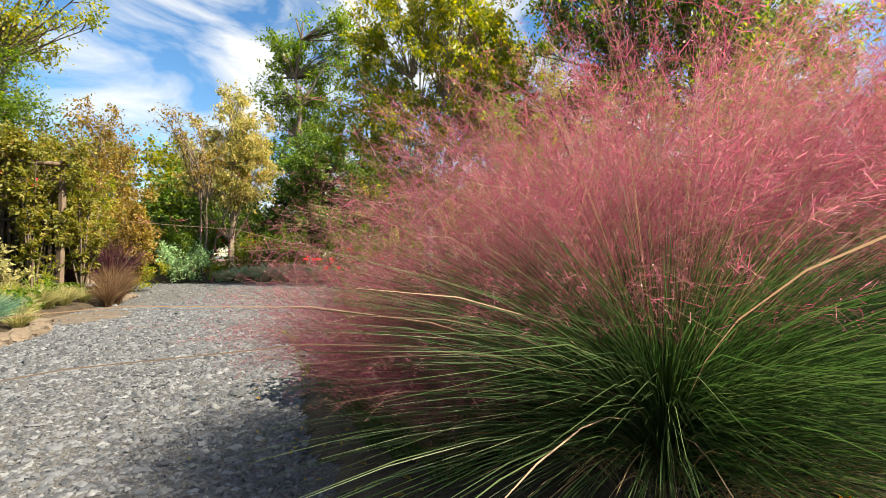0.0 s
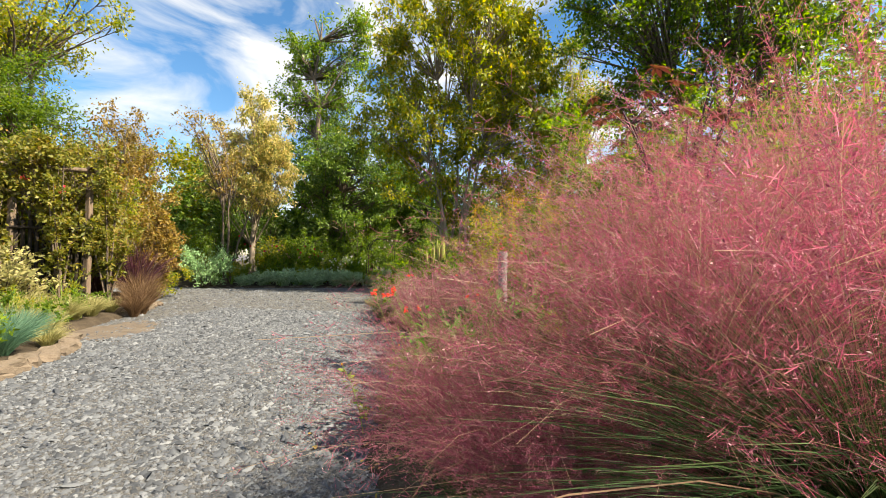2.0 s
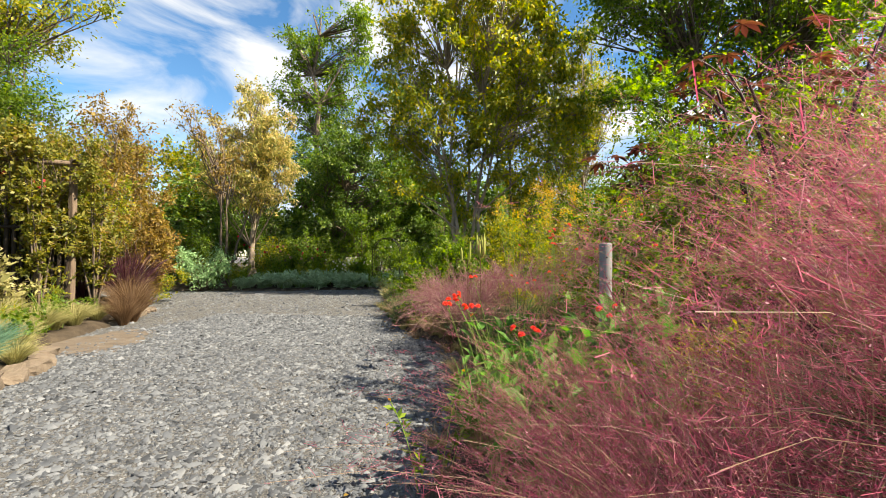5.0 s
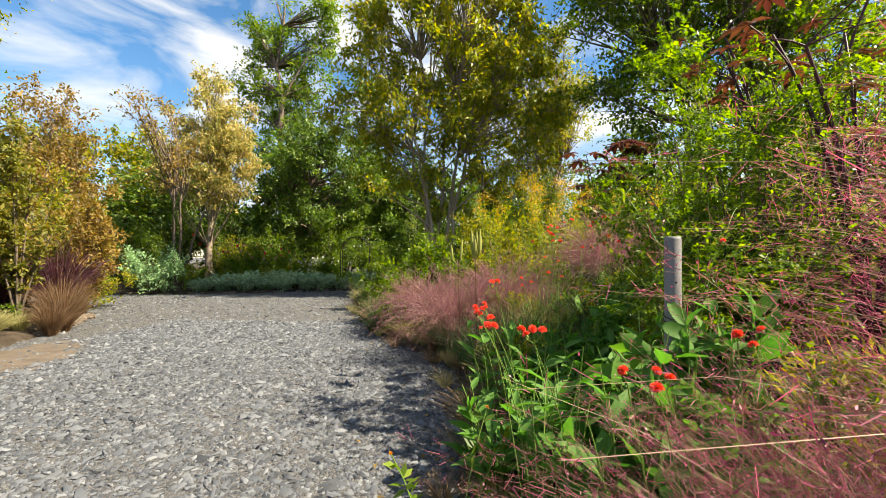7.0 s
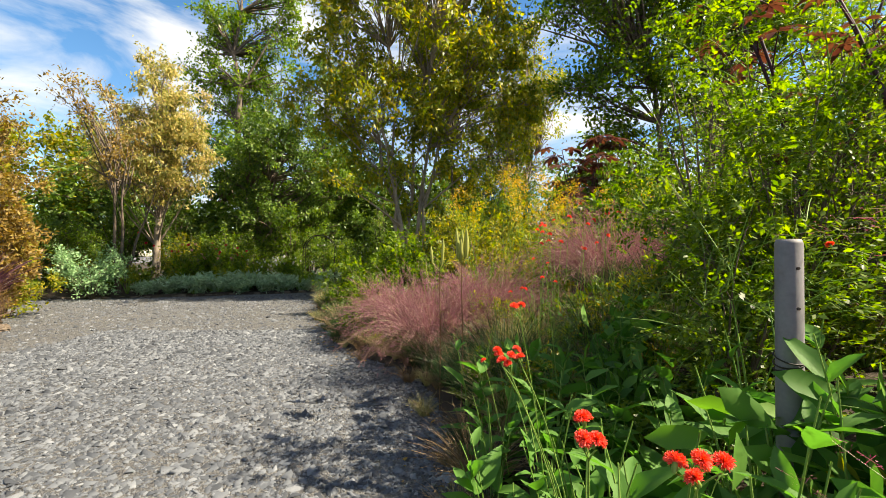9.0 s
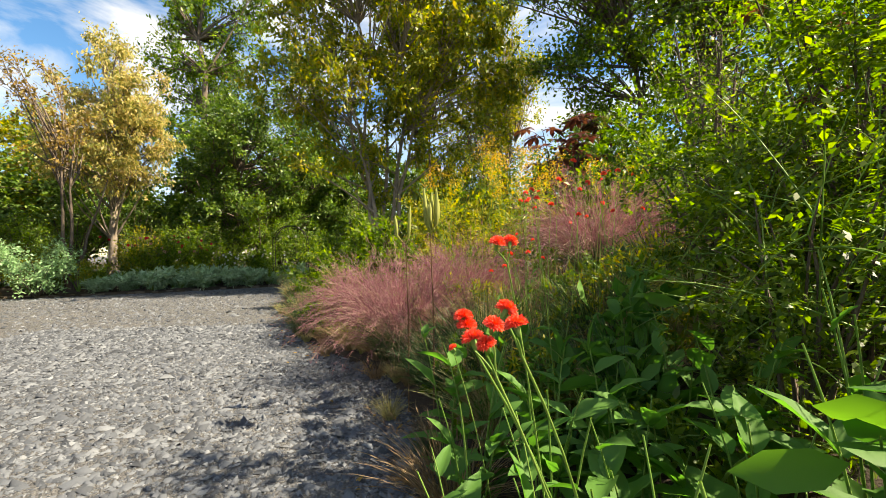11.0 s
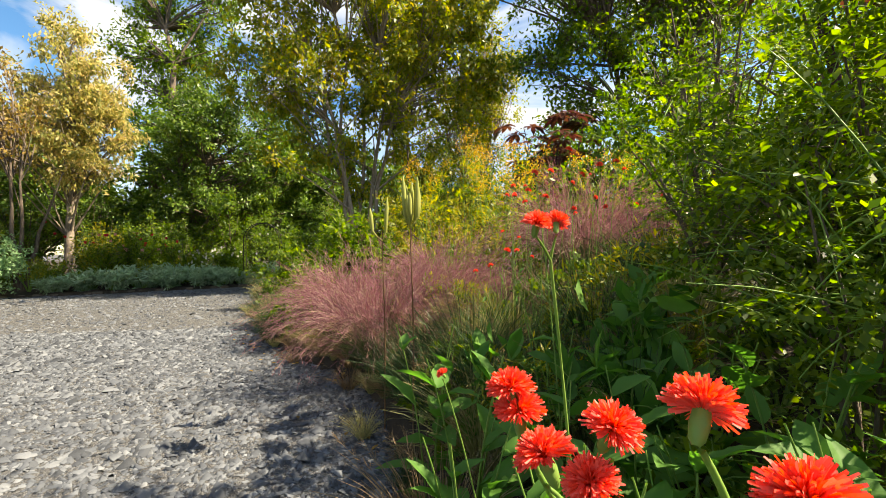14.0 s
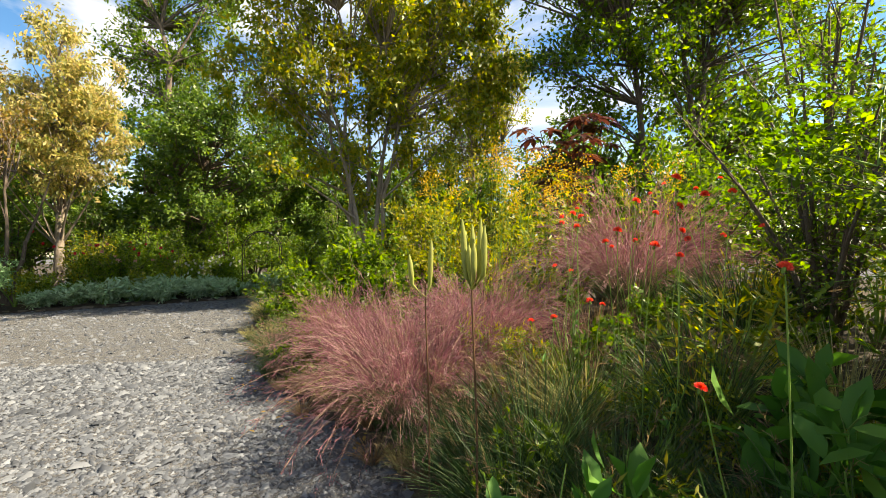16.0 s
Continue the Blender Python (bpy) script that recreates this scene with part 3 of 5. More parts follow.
tree("tree", (8.5, 16.0, 0.1), [(0.3, 0, 9.0), (-1.8, 0, 8.4), (1.8, 0.4, 8.6)], [(-2.2, 0, 9.2, 2.8, 2.2, 3.0), (-3.6, 0, 11.6, 2.1, 1.8, 2.2), (0.8, 0, 10.6, 3.4, 2.4, 3.0), (2.9, 0, 7.8, 2.7, 2.2, 2.4), (-0.5, 0, 6.2, 2.6, 2.0, 1.5), (-2.5, 0, 7.0, 1.7, 1.5, 1.5), (-2.9, 0, 9.4, 1.5, 1.4, 1.4), (-3.4, 0, 6.6, 1.5, 1.4, 1.3), (-1.6, 0, 5.2, 1.8, 1.5, 1.0), (-4.2, 0, 8.6, 1.3, 1.3, 1.5)], M_BRIGHT, M_BARK,
     "broad green tree with dark forked trunk and sunlit leaves", 17, 290, 170, (0.15, 0.075), 0.65, 0.26, limb=0.2)
tree("tree", (-14.2, 11.6, 0.0), [(1.4, 0, 7.6), (-0.5, 0, 7)], [(1.4, 0, 8.3, 2.2, 1.8, 1.2), (3.0, 0.2, 8.7, 1.3, 1.2, 1.0), (-0.5, 0, 8, 2.4, 2, 2)], M_OLIVE, M_BARK,
     "tree with overhanging branches and thinning yellow-green leaves", 18, 100, 120, (0.13, 0.06), 0.5, 0.16)
tree("tree", (-10.2, 9.4, 0.0), [(0.2, 0, 4.6), (0.9, 0, 4.2)], [(0.2, -0.4, 5.0, 1.5, 1.2, 1.0), (1.2, -0.2, 4.3, 1.1, 1.0, 0.8)], M_BRIGHT, M_BARK,
     "feathery bright green tree leaning over the pergola", 19, 60, 230, (0.09, 0.032), 0.4, 0.1)
tree("tree", (-12.6, 14.8, 0.0), [(0.2, 0, 5.2), (1.2, 0, 4.6), (-0.9, 0, 4.6)], [(0, 0, 4.6, 1.9, 1.5, 1.5), (1.2, 0, 3.2, 1.2, 1.2, 1.0), (-1.2, 0, 3.0, 1.4, 1.2, 1.2), (0.3, 0, 6.2, 1.0, 1.0, 0.8)], M_BROWNLEAF, M_BARK_PALE,
     "small tree with pale branches and browning leaves", 20, 90, 110, (0.12, 0.055), 0.42, 0.1)


def woodland():
    rng = np.random.default_rng(41)
    spots = [(-30, 24, 8), (-25, 20, 7.5), (-21, 23, 8), (-17, 25, 8), (-14, 23, 6.2), (-9.5, 25, 7), (-5, 26, 7.5), (-1.5, 24, 5.5), (2, 28, 7), (8, 22, 6.5), (12, 19, 8), (15, 13, 8), (14, 7, 7), (-20, 16, 6.5), (-24, 11, 7), (-18, 8, 6)]
    first = None
    for i, (x, y, h) in enumerate(spots):
        a, b = rng.uniform(0.85, 1.1, 2)
        if i < 3:
            mat = (M_DARK, M_GREEN, M_OLIVE)[i]
            ob = tree("tree", (x, y, 0), [(0.3, 0, 6.2), (-0.9, 0.3, 5.4)], [(0, 0, 6.2, 2.3, 2.2, 2.1), (0.7, 0, 3.6, 2.9, 2.4, 2.0), (-1.1, 0, 2.2, 2.4, 2.0, 1.7)], mat, M_BARK,
                      ("dark green woodland tree in shade", "green woodland tree behind the garden", "olive-green woodland tree behind the garden")[i], 50 + i, 90, 120, (0.23, 0.12), 0.7, 0.16)
            ob["group"] = "woodland trees"
            first = (first or []) + [ob]
            ob.matrix_basis = pose(x, y, 0, 0, 0, rng.uniform(0, 360)) @ Matrix.Diagonal((a, a, h / 8.0, 1))
        else:
            copy_thing(first[(0, 1, 0, 2, 0)[i % 5]], pose(x, y, 0, 0, 0, rng.uniform(0, 360)) @ Matrix.Diagonal((b, b, h / 8.0, 1)))


woodland()


# ---- shrubs and leafy plants ----
def shrub(name, x, y, radius, height, mat, label, seed, n=5000, leaf=(0.05, 0.025), near=False, category="shrub", stems=14, sub=9, gather=0.22, droop=0.1, low=0.12, material_stem=None):
    """A bush of many stems with leaves gathered along their twigs."""
    rng = np.random.default_rng(seed)
    t = thing(name, at_soil(x, y), label, category)
    ang, lean = rng.random(stems) * 6.283, rng.random(stems) ** 0.6
    top = np.stack((np.cos(ang) * lean * radius, np.sin(ang) * lean * radius, height * (1.02 - 0.45 * lean ** 2) * rng.uniform(0.75, 1.05, stems)), axis=-1)
    mid = top * (0.35, 0.35, 0.6) + rng.normal(0, 0.05 * radius, (stems, 3))
    p = bend(top * (0.04, 0.04, 0), mid, top, 7)
    rad = np.linspace(1, 0.25, 7)[None] * 0.006 * (1 + height)
    base = p[:, 2:].reshape(-1, 3)
    pick = rng.integers(0, len(base), stems * sub)
    b = base[pick]
    td = unit(rng.normal(size=(stems * sub, 3)) + (0, 0, 0.35)) * radius * rng.uniform(0.25, 0.55, (stems * sub, 1))
    twigs = bend(b, b + td * 0.5 + (0, 0, 0.04), b + td, 4)
    part("twig", join(tubes(p, rad, 5), tubes(twigs, np.linspace(1, 0.4, 4)[None] * 0.0025 * (1 + 0.4 * height), 3)), material_stem or M_BARK, t)
    i = rng.integers(0, len(twigs), n)
    u = rng.random((n, 1))
    c = b[i] + td[i] * u + rng.normal(0, radius * gather * 0.24, (n, 3))
    c[:, 2] = np.maximum(c[:, 2], low * height * rng.random(n))
    d = rng.normal(size=(n, 3)) + unit(td[i]) * 0.9
    s = rng.uniform(0.65, 1.3, n)
    part("foliage", leaves(c, d, leaf[0] * s, leaf[1] * s, rng, near=near, droop=droop), mat, t)
    return t


def pinnate_shrub(x, y, radius, height, seed, sprays=420, label="", mat=None, stems=16, near=False):
    """A rambling rose-like bush: arching canes set with feather leaves of paired leaflets."""
    rng = np.random.default_rng(seed)
    t = thing("rambling_shrub", at_soil(x, y), label, "shrub")
    ang, lean = rng.random(stems) * 6.283, rng.random(stems) ** 0.55
    top = np.stack((np.cos(ang) * lean * radius, np.sin(ang) * lean * radius, height * (1.05 - 0.5 * lean ** 2) * rng.uniform(0.65, 1.05, stems)), axis=-1)
    mid = top * (0.3, 0.3, 0.8) + rng.normal(0, 0.08, (stems, 3))
    p = bend(top * (0.05, 0.05, 0), mid, top, 9)
    part("cane", tubes(p, np.linspace(1, 0.2, 9)[None] * rng.uniform(0.005, 0.012, (stems, 1)), 6), M_BARK, t, smooth=True)
    base = p[:, 1:].reshape(-1, 3)
    sub = stems * 9
    b = base[rng.integers(0, len(base), sub)]
    td = unit(rng.normal(size=(sub, 3)) + (0, 0, 0.5) + unit(b * (1, 1, 0)) * 0.6) * rng.uniform(0.25, 0.6, (sub, 1))
    tw = bend(b, b + td * 0.5 + (0, 0, 0.07), b + td, 5)
    part("twig", tubes(tw, np.linspace(1, 0.4, 5)[None] * 0.003, 4), M_STALK, t)
    # feather leaves along canes and twigs
    i, u = rng.integers(0, sub, sprays), rng.random((sprays, 1))
    c = b[i] + td[i] * u + (0, 0, 0.12) * u * (1 - u) + rng.normal(0, 0.05, (sprays, 3))
    rd = unit(rng.normal(size=(sprays, 3)) + unit(td[i]) * 0.8) * rng.uniform(0.07, 0.13, (sprays, 1))
    rachis = bend(c, c + rd * 0.5, c + rd - (0, 0, 0.012), 3)
    m = 4
    pos = np.linspace(0.25, 0.95, m)[None, :, None]
    cc = c[:, None] + rd[:, None] * pos
    side = unit(np.cross(unit(rd), unit(rng.normal(size=(sprays, 3)) + UP)))
    cs, ds = [], []
    for sgn in (1, -1):
        cs.append(cc)
        ds.append(np.broadcast_to(side[:, None] * sgn + unit(rd)[:, None] * 0.45, cc.shape))
    cs.append((c + rd)[:, None])
    ds.append(unit(rd)[:, None])
    cl, dl = np.concatenate(cs, axis=1).reshape(-1, 3), np.concatenate(ds, axis=1).reshape(-1, 3)
    s = rng.uniform(0.75, 1.2, len(cl))
    part("foliage", leaves(cl, dl, 0.031 * s, 0.018 * s, rng, near=near, droop=0.1, flat=0.75), mat or M_BRIGHT, t)
    part("leaf_stalk", ribbons(rachis, np.array([[0.0018, 0.0015, 0.001]]), rng=rng), M_STALK, t)
    return t


def tuft(t, rng, n, radius, height, lean, width, mat, name="blade", k=6, droop=0.35, base=0.12):
    """Blades that fan out of a tuft; height to the tips, lean as a share of the height."""
    a = rng.random(n) * 6.283
    q = rng.random(n) ** 0.6
    r0 = base * radius * np.sqrt(rng.random(n))
    h = height * rng.uniform(0.55, 1.05, n)
    out = np.stack((np.cos(a), np.sin(a), a * 0), axis=-1)
    jit = rng.normal(0, 0.05 * height, (n, 3))
    p0 = out * r0[:, None]
    p1 = p0 + out * (q * lean * h * 0.35)[:, None] + UP * (h * (0.72 - 0.1 * q))[:, None] + jit * 0.6
    p2 = p0 + out * (q * lean * h)[:, None] + UP * (h * (1 - droop * q ** 2))[:, None] + jit
    p = bend(p0, p1, p2, k)
    w = width * rng.uniform(0.7, 1.2, (n, 1)) * np.append(np.linspace(1, 0.75, k - 1), 0.12)[None]
    part(name, ribbons(p, w, rng=rng), mat, t)
    return p


def muhly(x, y, seed, blades=2400, panicles=430, hairs=64, height=1.0, plume=1.45, lean=0.95, label="pink muhly grass clump with airy rose plumes", green=True, low=0.45, spread=1.0, fall=0.42, along=0.55, hair=0.062, thick=0.0012, pink=None, grain=None):
    rng = np.random.default_rng(seed)
    t = thing("muhly_grass", at_soil(x, y), label, "ornamental grass", "pink muhly clumps")
    if green:
        tuft(t, rng, blades, 1.0, height, lean * spread, 0.0028, M_MUHLY_GREEN, "blade")
    n = panicles
    a, q = rng.random(n) * 6.283, rng.random(n) ** 0.5
    h = plume * rng.uniform(0.72, 1.08, n)
    out = np.stack((np.cos(a), np.sin(a), a * 0), axis=-1)
    p0 = out * (0.1 * np.sqrt(rng.random(n)))[:, None]
    p1 = p0 + out * (q * lean * h * 0.42)[:, None] + UP * (h * 0.68)[:, None] + rng.normal(0, 0.04, (n, 3))
    p2 = p0 + out * (q * lean * h * 1.02)[:, None] + UP * (h * (1 - fall * q ** 2))[:, None] + rng.normal(0, 0.06, (n, 3))
    p = bend(p0, p1, p2, 8)
    part("stalk", ribbons(p, np.linspace(1.3, 0.7, 8)[None] * thick, rng=rng), M_MUHLY_TAN, t)
    u = low + (1 - low) * rng.random((n, hairs))
    q0, q1, q2 = p0[:, None], p1[:, None], p2[:, None]
    uu = u[..., None]
    c = (1 - uu) ** 2 * q0 + 2 * uu * (1 - uu) * q1 + uu * uu * q2
    tan = unit(2 * (1 - uu) * (q1 - q0) + 2 * uu * (q2 - q1))
    d = unit(tan * along + rng.normal(0, 0.5, (n, hairs, 3)))
    ln = hair * (1 - 0.5 * (u - low) / (1 - low)) * rng.uniform(0.4, 1.3, (n, hairs))
    c = c + rng.normal(0, 0.03, c.shape) * (1.25 - u)[..., None]
    e = c + d * ln[..., None]
    pts = np.stack((c, e), axis=2).reshape(-1, 2, 3)
    part("plume", ribbons(pts, np.array([[1.0, 0.75]]) * thick, rng=rng), pink or M_MUHLY_PINK, t)
    # seed grains along and at the ends of the hairs
    g = (c + (e - c) * rng.uniform(0.4, 1.05, (n, hairs, 1))).reshape(-1, 3) + rng.normal(0, 0.004, (n * hairs, 3))
    gd = d.reshape(-1, 3) + rng.normal(0, 0.5, (n * hairs, 3))
    gs = rng.uniform(0.7, 1.3, len(g)) * thick
    part("seed_grain", leaves(g, gd, gs * 5.0, gs * 1.9, rng, flat=0.2), grain or M_MUHLY_GRAIN, t)
    return t


MUHLY_A = muhly(3.0, 2.3, 71, 7600, 480, 50, 1.0, 1.8, 0.74, "large green muhly grass clump with airy rose plumes", low=0.62, spread=1.9)
MUHLY_B = muhly(2.45, 2.55, 72, 900, 680, 46, 0.75, 1.5, 0.85, low=0.4)
MUHLY_D = muhly(0.72, 7.55, 73, 1000, 420, 26, 0.62, 1.12, 0.95, "low rounded dusty pink muhly clump spilling over the gravel", low=0.36, fall=0.78, along=1.5, hair=0.12, thick=0.0026, pink=M_MUHLY_MAUVE, grain=M_MUHLY_MAUVE)


rngd = np.random.default_rng(70)
tuft(MUHLY_A, rngd, 420, 1.2, 0.5, 2.0, 0.004, M_DRY, "dead_blade", 6, 0.9, 0.3)
tuft(MUHLY_A, rngd, 1700, 1.0, 0.72, 2.5, 0.0032, M_MUHLY_GREEN, "low_blade", 7, 0.75, 0.16)
tuft(MUHLY_A, rngd, 90, 1.0, 1.25, 1.7, 0.0036, M_MUHLY_TAN, "dry_stalk", 8, 0.55, 0.12)


def muhly_copy(src, x, y, s, turn):
    copy_thing(src, Matrix.Translation(at_soil(x, y)) @ pose(0, 0, 0, 0, 0, turn) @ Matrix.Scale(s, 4))


for x, y, s, turn in ((2.12, 2.42, 0.62, 80), (1.92, 2.6, 0.8, 10), (1.72, 2.78, 0.7, 260), (2.8, 2.85, 1.1, 310), (3.55, 3.1, 1.2, 200), (4.55, 2.75, 1.25, 20), (5.2, 3.9, 1.35, 130)):
    muhly_copy(MUHLY_B, x, y, s, turn)
for x, y, s, turn in ((1.35, 8.1, 0.95, 110), (0.05, 9.1, 0.85, 230), (3.0, 8.6, 1.25, 300)):
    muhly_copy(MUHLY_D, x, y, s, turn)

pinnate_shrub(2.75, 5.2, 0.95, 2.05, 81, 2300, "rambling rose bush with arching canes and bright feathered leaves", M_BRIGHT, 22, True)
pinnate_shrub(4.1, 6.3, 1.2, 2.3, 82, 1400, "tall rose bush with dense small green leaves", M_BRIGHT, 20)
pinnate_shrub(2.1, 4.8, 0.45, 1.25, 84, 520, "low rose bush reaching over the flower bed", M_BRIGHT, 10)
for i, (x, y, r, h, m, lab, n) in enumerate((
        (3.35, 6.95, 0.75, 2.5, M_GREEN, "dense green bush behind the rambling rose", 4200),
        (2.8, 5.4, 0.6, 1.2, M_BRIGHT, "small-leaved bush below the arching canes", 2600),
        (3.3, 5.45, 0.75, 1.3, M_BRIGHT, "small-leaved bush beyond the grey post", 1700),
        (3.75, 5.9, 0.9, 2.3, M_BRIGHT, "small-leaved bush on the mound", 3200))):
    shrub("shrub", x, y, r, h, m, lab, 90 + i, n, (0.034, 0.018), False, "shrub", 18, 12)
for i, (x, y, r, h, m, lab) in enumerate((
        (-9.7, 15.9, 1.1, 1.7, M_FEATHER, "feathery grey-green shrub at the gravel's edge"),
        (-7.7, 18.3, 1.2, 1.6, M_BRIGHT, "green rose bush with scattered blooms"),
        (-6.2, 19.0, 1.1, 1.5, M_BRIGHT, "green rose bush beside the silver border"),
        (-8.9, 19.4, 1.1, 1.9, M_OLIVE, "yellow-green shrub with long leaflets"),
        (-4.9, 19.6, 0.9, 1.2, M_BRIGHT, "green perennial clump with white flowers"),
        (-3.9, 21.2, 1.3, 2.2, M_DARK, "dark green shrub under the trees"),
        (-11.6, 17.6, 1.3, 1.9, M_GREEN, "green shrub below the yellow tree"),
        (-1.8, 19.2, 1.2, 1.8, M_DARK, "shaded shrub under the multi-stemmed tree"),
        (0.2, 10.3, 0.7, 1.35, M_BRIGHT, "lime green leafy perennial behind the muhly grass"),
        (-1.0, 12.6, 0.9, 1.1, M_BRIGHT, "leafy green perennial beside the path"),
        (2.2, 12.3, 1.4, 1.9, M_OLIVE, "yellow-green shrub on the mound"),
        (4.4, 9.6, 1.4, 2.0, M_GREEN, "green shrub on the mound"),
        (3.4, 10.2, 1.1, 1.5, M_GREEN, "green shrub among the flowers"),
        (5.6, 7.3, 1.5, 2.8, M_GREEN, "tall green shrub at the back of the bed"),
        (-8.3, 11.9, 0.9, 1.3, M_OLIVE, "yellow-green perennial at the bed's corner"),
        (-9.6, 11.6, 1.2, 2.6, M_VINE, "tangled shrub with browning leaves"),
        (-8.6, 9.9, 1.1, 2.5, M_VINE, "tangled vine thicket with yellowing leaves"))):
    shrub("shrub", x, y, r, h, m, lab, 100 + i, 4200, (0.09, 0.04))


# ---- tassel flowers and other things of the sunny bed ----
def floret_head(size, seed, count=560):
    """A brush of thin florets over a dome."""
    rng = np.random.default_rng(seed)
    a = rng.random(count) * 6.283
    el = np.arccos(1 - 1.05 * rng.random(count))
    d = np.stack((np.sin(el) * np.cos(a), np.sin(el) * np.sin(a), np.cos(el)), axis=-1)
    p0 = d * size * 0.12
    p2 = d * size * rng.uniform(0.78, 1.0, (count, 1)) * (0.92, 0.92, 0.85) + rng.normal(0, size * 0.045, (count, 3))
    p1 = (p0 + p2) / 2 + UP * size * 0.12
    w = size * np.array([[0.05, 0.06, 0.085, 0.06]])
    return ribbons(bend(p0, p1, p2, 4), w, rng=rng)


def cup_shape(size):
    ring = np.array(((0, 0, -0.8), (0, 0, -0.65), (0, 0, -0.3), (0, 0, 0.05)))[None] * size
    return tubes(ring, np.array([[0.08, 0.18, 0.23, 0.2]]) * size, 9)


HEAD_MESH = [mesh_of("flower_head", *floret_head(0.0118, 5 + i)) for i in range(3)]
CUP_MESH = mesh_of("cup", *cup_shape(0.0118))
for me in HEAD_MESH:
    me.materials.append(M_RED)
CUP_MESH.materials.append(M_STALK)


def flower_head(t, at, rng, scale=1.0, tilt=35):
    ob = new("flower_head", HEAD_MESH[int(rng.integers(3))])
    ob.parent = t
    ob.matrix_basis = Matrix.Translation(at) @ pose(0, 0, 0, rng.uniform(-tilt, tilt) + 12, rng.uniform(-tilt, tilt), rng.uniform(0, 360)) @ Matrix.Scale(scale, 4)
    c = new("cup", CUP_MESH)
    c.parent = ob
    return ob


def tassel_plant(x, y, heads, seed, leaf_count=14, height=0.7, leaf=(0.17, 0.07), label="scarlet tassel flower plant with grey-green leaves", gather=0.045, bloom=1.0):
    """heads: world places of the flower heads on their long bent stalks."""
    rng = np.random.default_rng(seed)
    base = np.array(at_soil(x, y))
    t = thing("tassel_flower", tuple(base), label, "flower", "tassel flowers")
    n = 4
    ang = rng.random(n) * 6.283
    tops = np.stack((np.cos(ang) * 0.13, np.sin(ang) * 0.13, height * rng.uniform(0.75, 1.1, n)), axis=-1)
    p = bend(tops * (0.1, 0.1, 0), tops * (0.3, 0.3, 0.6), tops, 7)
    shapes = [tubes(p, np.linspace(0.0042, 0.002, 7)[None], 6)]
    if len(heads):
        h = np.array(heads) - base
        left = list(range(len(h)))
        while left:
            near = [i for i in left if np.linalg.norm(h[i] - h[left[0]]) < gather]
            left = [i for i in left if i not in near]
            foot = tops[int(rng.integers(0, n))] * (0.5, 0.5, 0.35)
            fork = h[near].mean(axis=0) * (0.94, 0.94, 1) + foot * (0.06, 0.06, 0) - (0, 0, 0.035 + 0.6 * np.ptp(h[near][:, 2]))
            mid = foot * (0.6, 0.6, 0.4) + fork * (0.4, 0.4, 0.6) + rng.normal(0, 0.015, 3)
            shapes.append(tubes(bend(foot[None], mid[None], fork[None], 9), np.linspace(0.0026, 0.0016, 9)[None], 6))
            end = h[near] - (0, 0, 0.012)
            fk = np.repeat(fork[None], len(near), axis=0)
            shapes.append(tubes(bend(fk, fk * (0.5, 0.5, 0.35) + end * (0.5, 0.5, 0.65), end, 6), np.linspace(0.0015, 0.0011, 6)[None], 6))
    part("stem", join(*shapes), M_STALK, t, smooth=True)
    k = rng.integers(0, n, leaf_count)
    u = rng.random(leaf_count) ** 0.8
    c = p[k, (u * 5.99).astype(int)]
    a = rng.random(leaf_count) * 6.283
    d = np.stack((np.cos(a), np.sin(a), rng.uniform(0.3, 1.5, leaf_count)), axis=-1)
    s = rng.uniform(0.6, 1.15, leaf_count) * (1.1 - 0.5 * u)
    for i in range(leaf_count):
        part("leaf", broad_leaf(c[i], d[i], leaf[0] * s[i], leaf[1] * s[i], rng), M_EMILIA, t, smooth=True)
    for q in heads:
        flower_head(t, tuple(np.array(q) - base), rng, rng.uniform(1.1, 1.4) * bloom)
    return t


tassel_plant(1.26, 4.2, [(0.977, 3.902, 1.091), (0.981, 3.871, 1.080), (0.971, 3.947, 1.067), (0.950, 3.966, 1.048), (0.963, 3.948, 1.045), (0.941, 3.99, 1.070), (0.945, 3.989, 1.059)], 201)
tassel_plant(1.22, 4.55, [(1.018, 4.184, 1.163), (1.044, 4.202, 1.165)], 202)
tassel_plant(1.45, 5.35, [(1.33, 5.16, 1.385), (1.27, 5.3, 1.13)], 203)
tassel_plant(1.32, 3.75, [(1.092, 3.342, 1.085), (1.063, 3.343, 1.082), (1.118, 3.342, 1.083), (1.074, 3.323, 1.074)], 204)
tassel_plant(1.50, 3.40, [(1.327, 3.134, 1.034), (1.339, 3.095, 1.030), (1.258, 3.132, 1.033), (1.283, 3.023, 1.029)], 205, 12, 0.5)
tassel_plant(1.80, 3.55, [(1.58, 3.281, 1.091), (1.637, 3.283, 1.102), (1.617, 3.283, 1.065)], 206, 12, 0.5)
tassel_plant(1.98, 4.45, [(2.10, 4.29, 1.36)], 207, 10, 0.8)
tassel_plant(1.18, 3.75, [(0.985, 3.43, 1.10), (0.975, 3.40, 1.085), (0.992, 3.40, 1.083)], 208)
tassel_plant(1.05, 4.9, [(0.98, 4.75, 0.86)], 209, 14, 0.6)
rngb = np.random.default_rng(77)
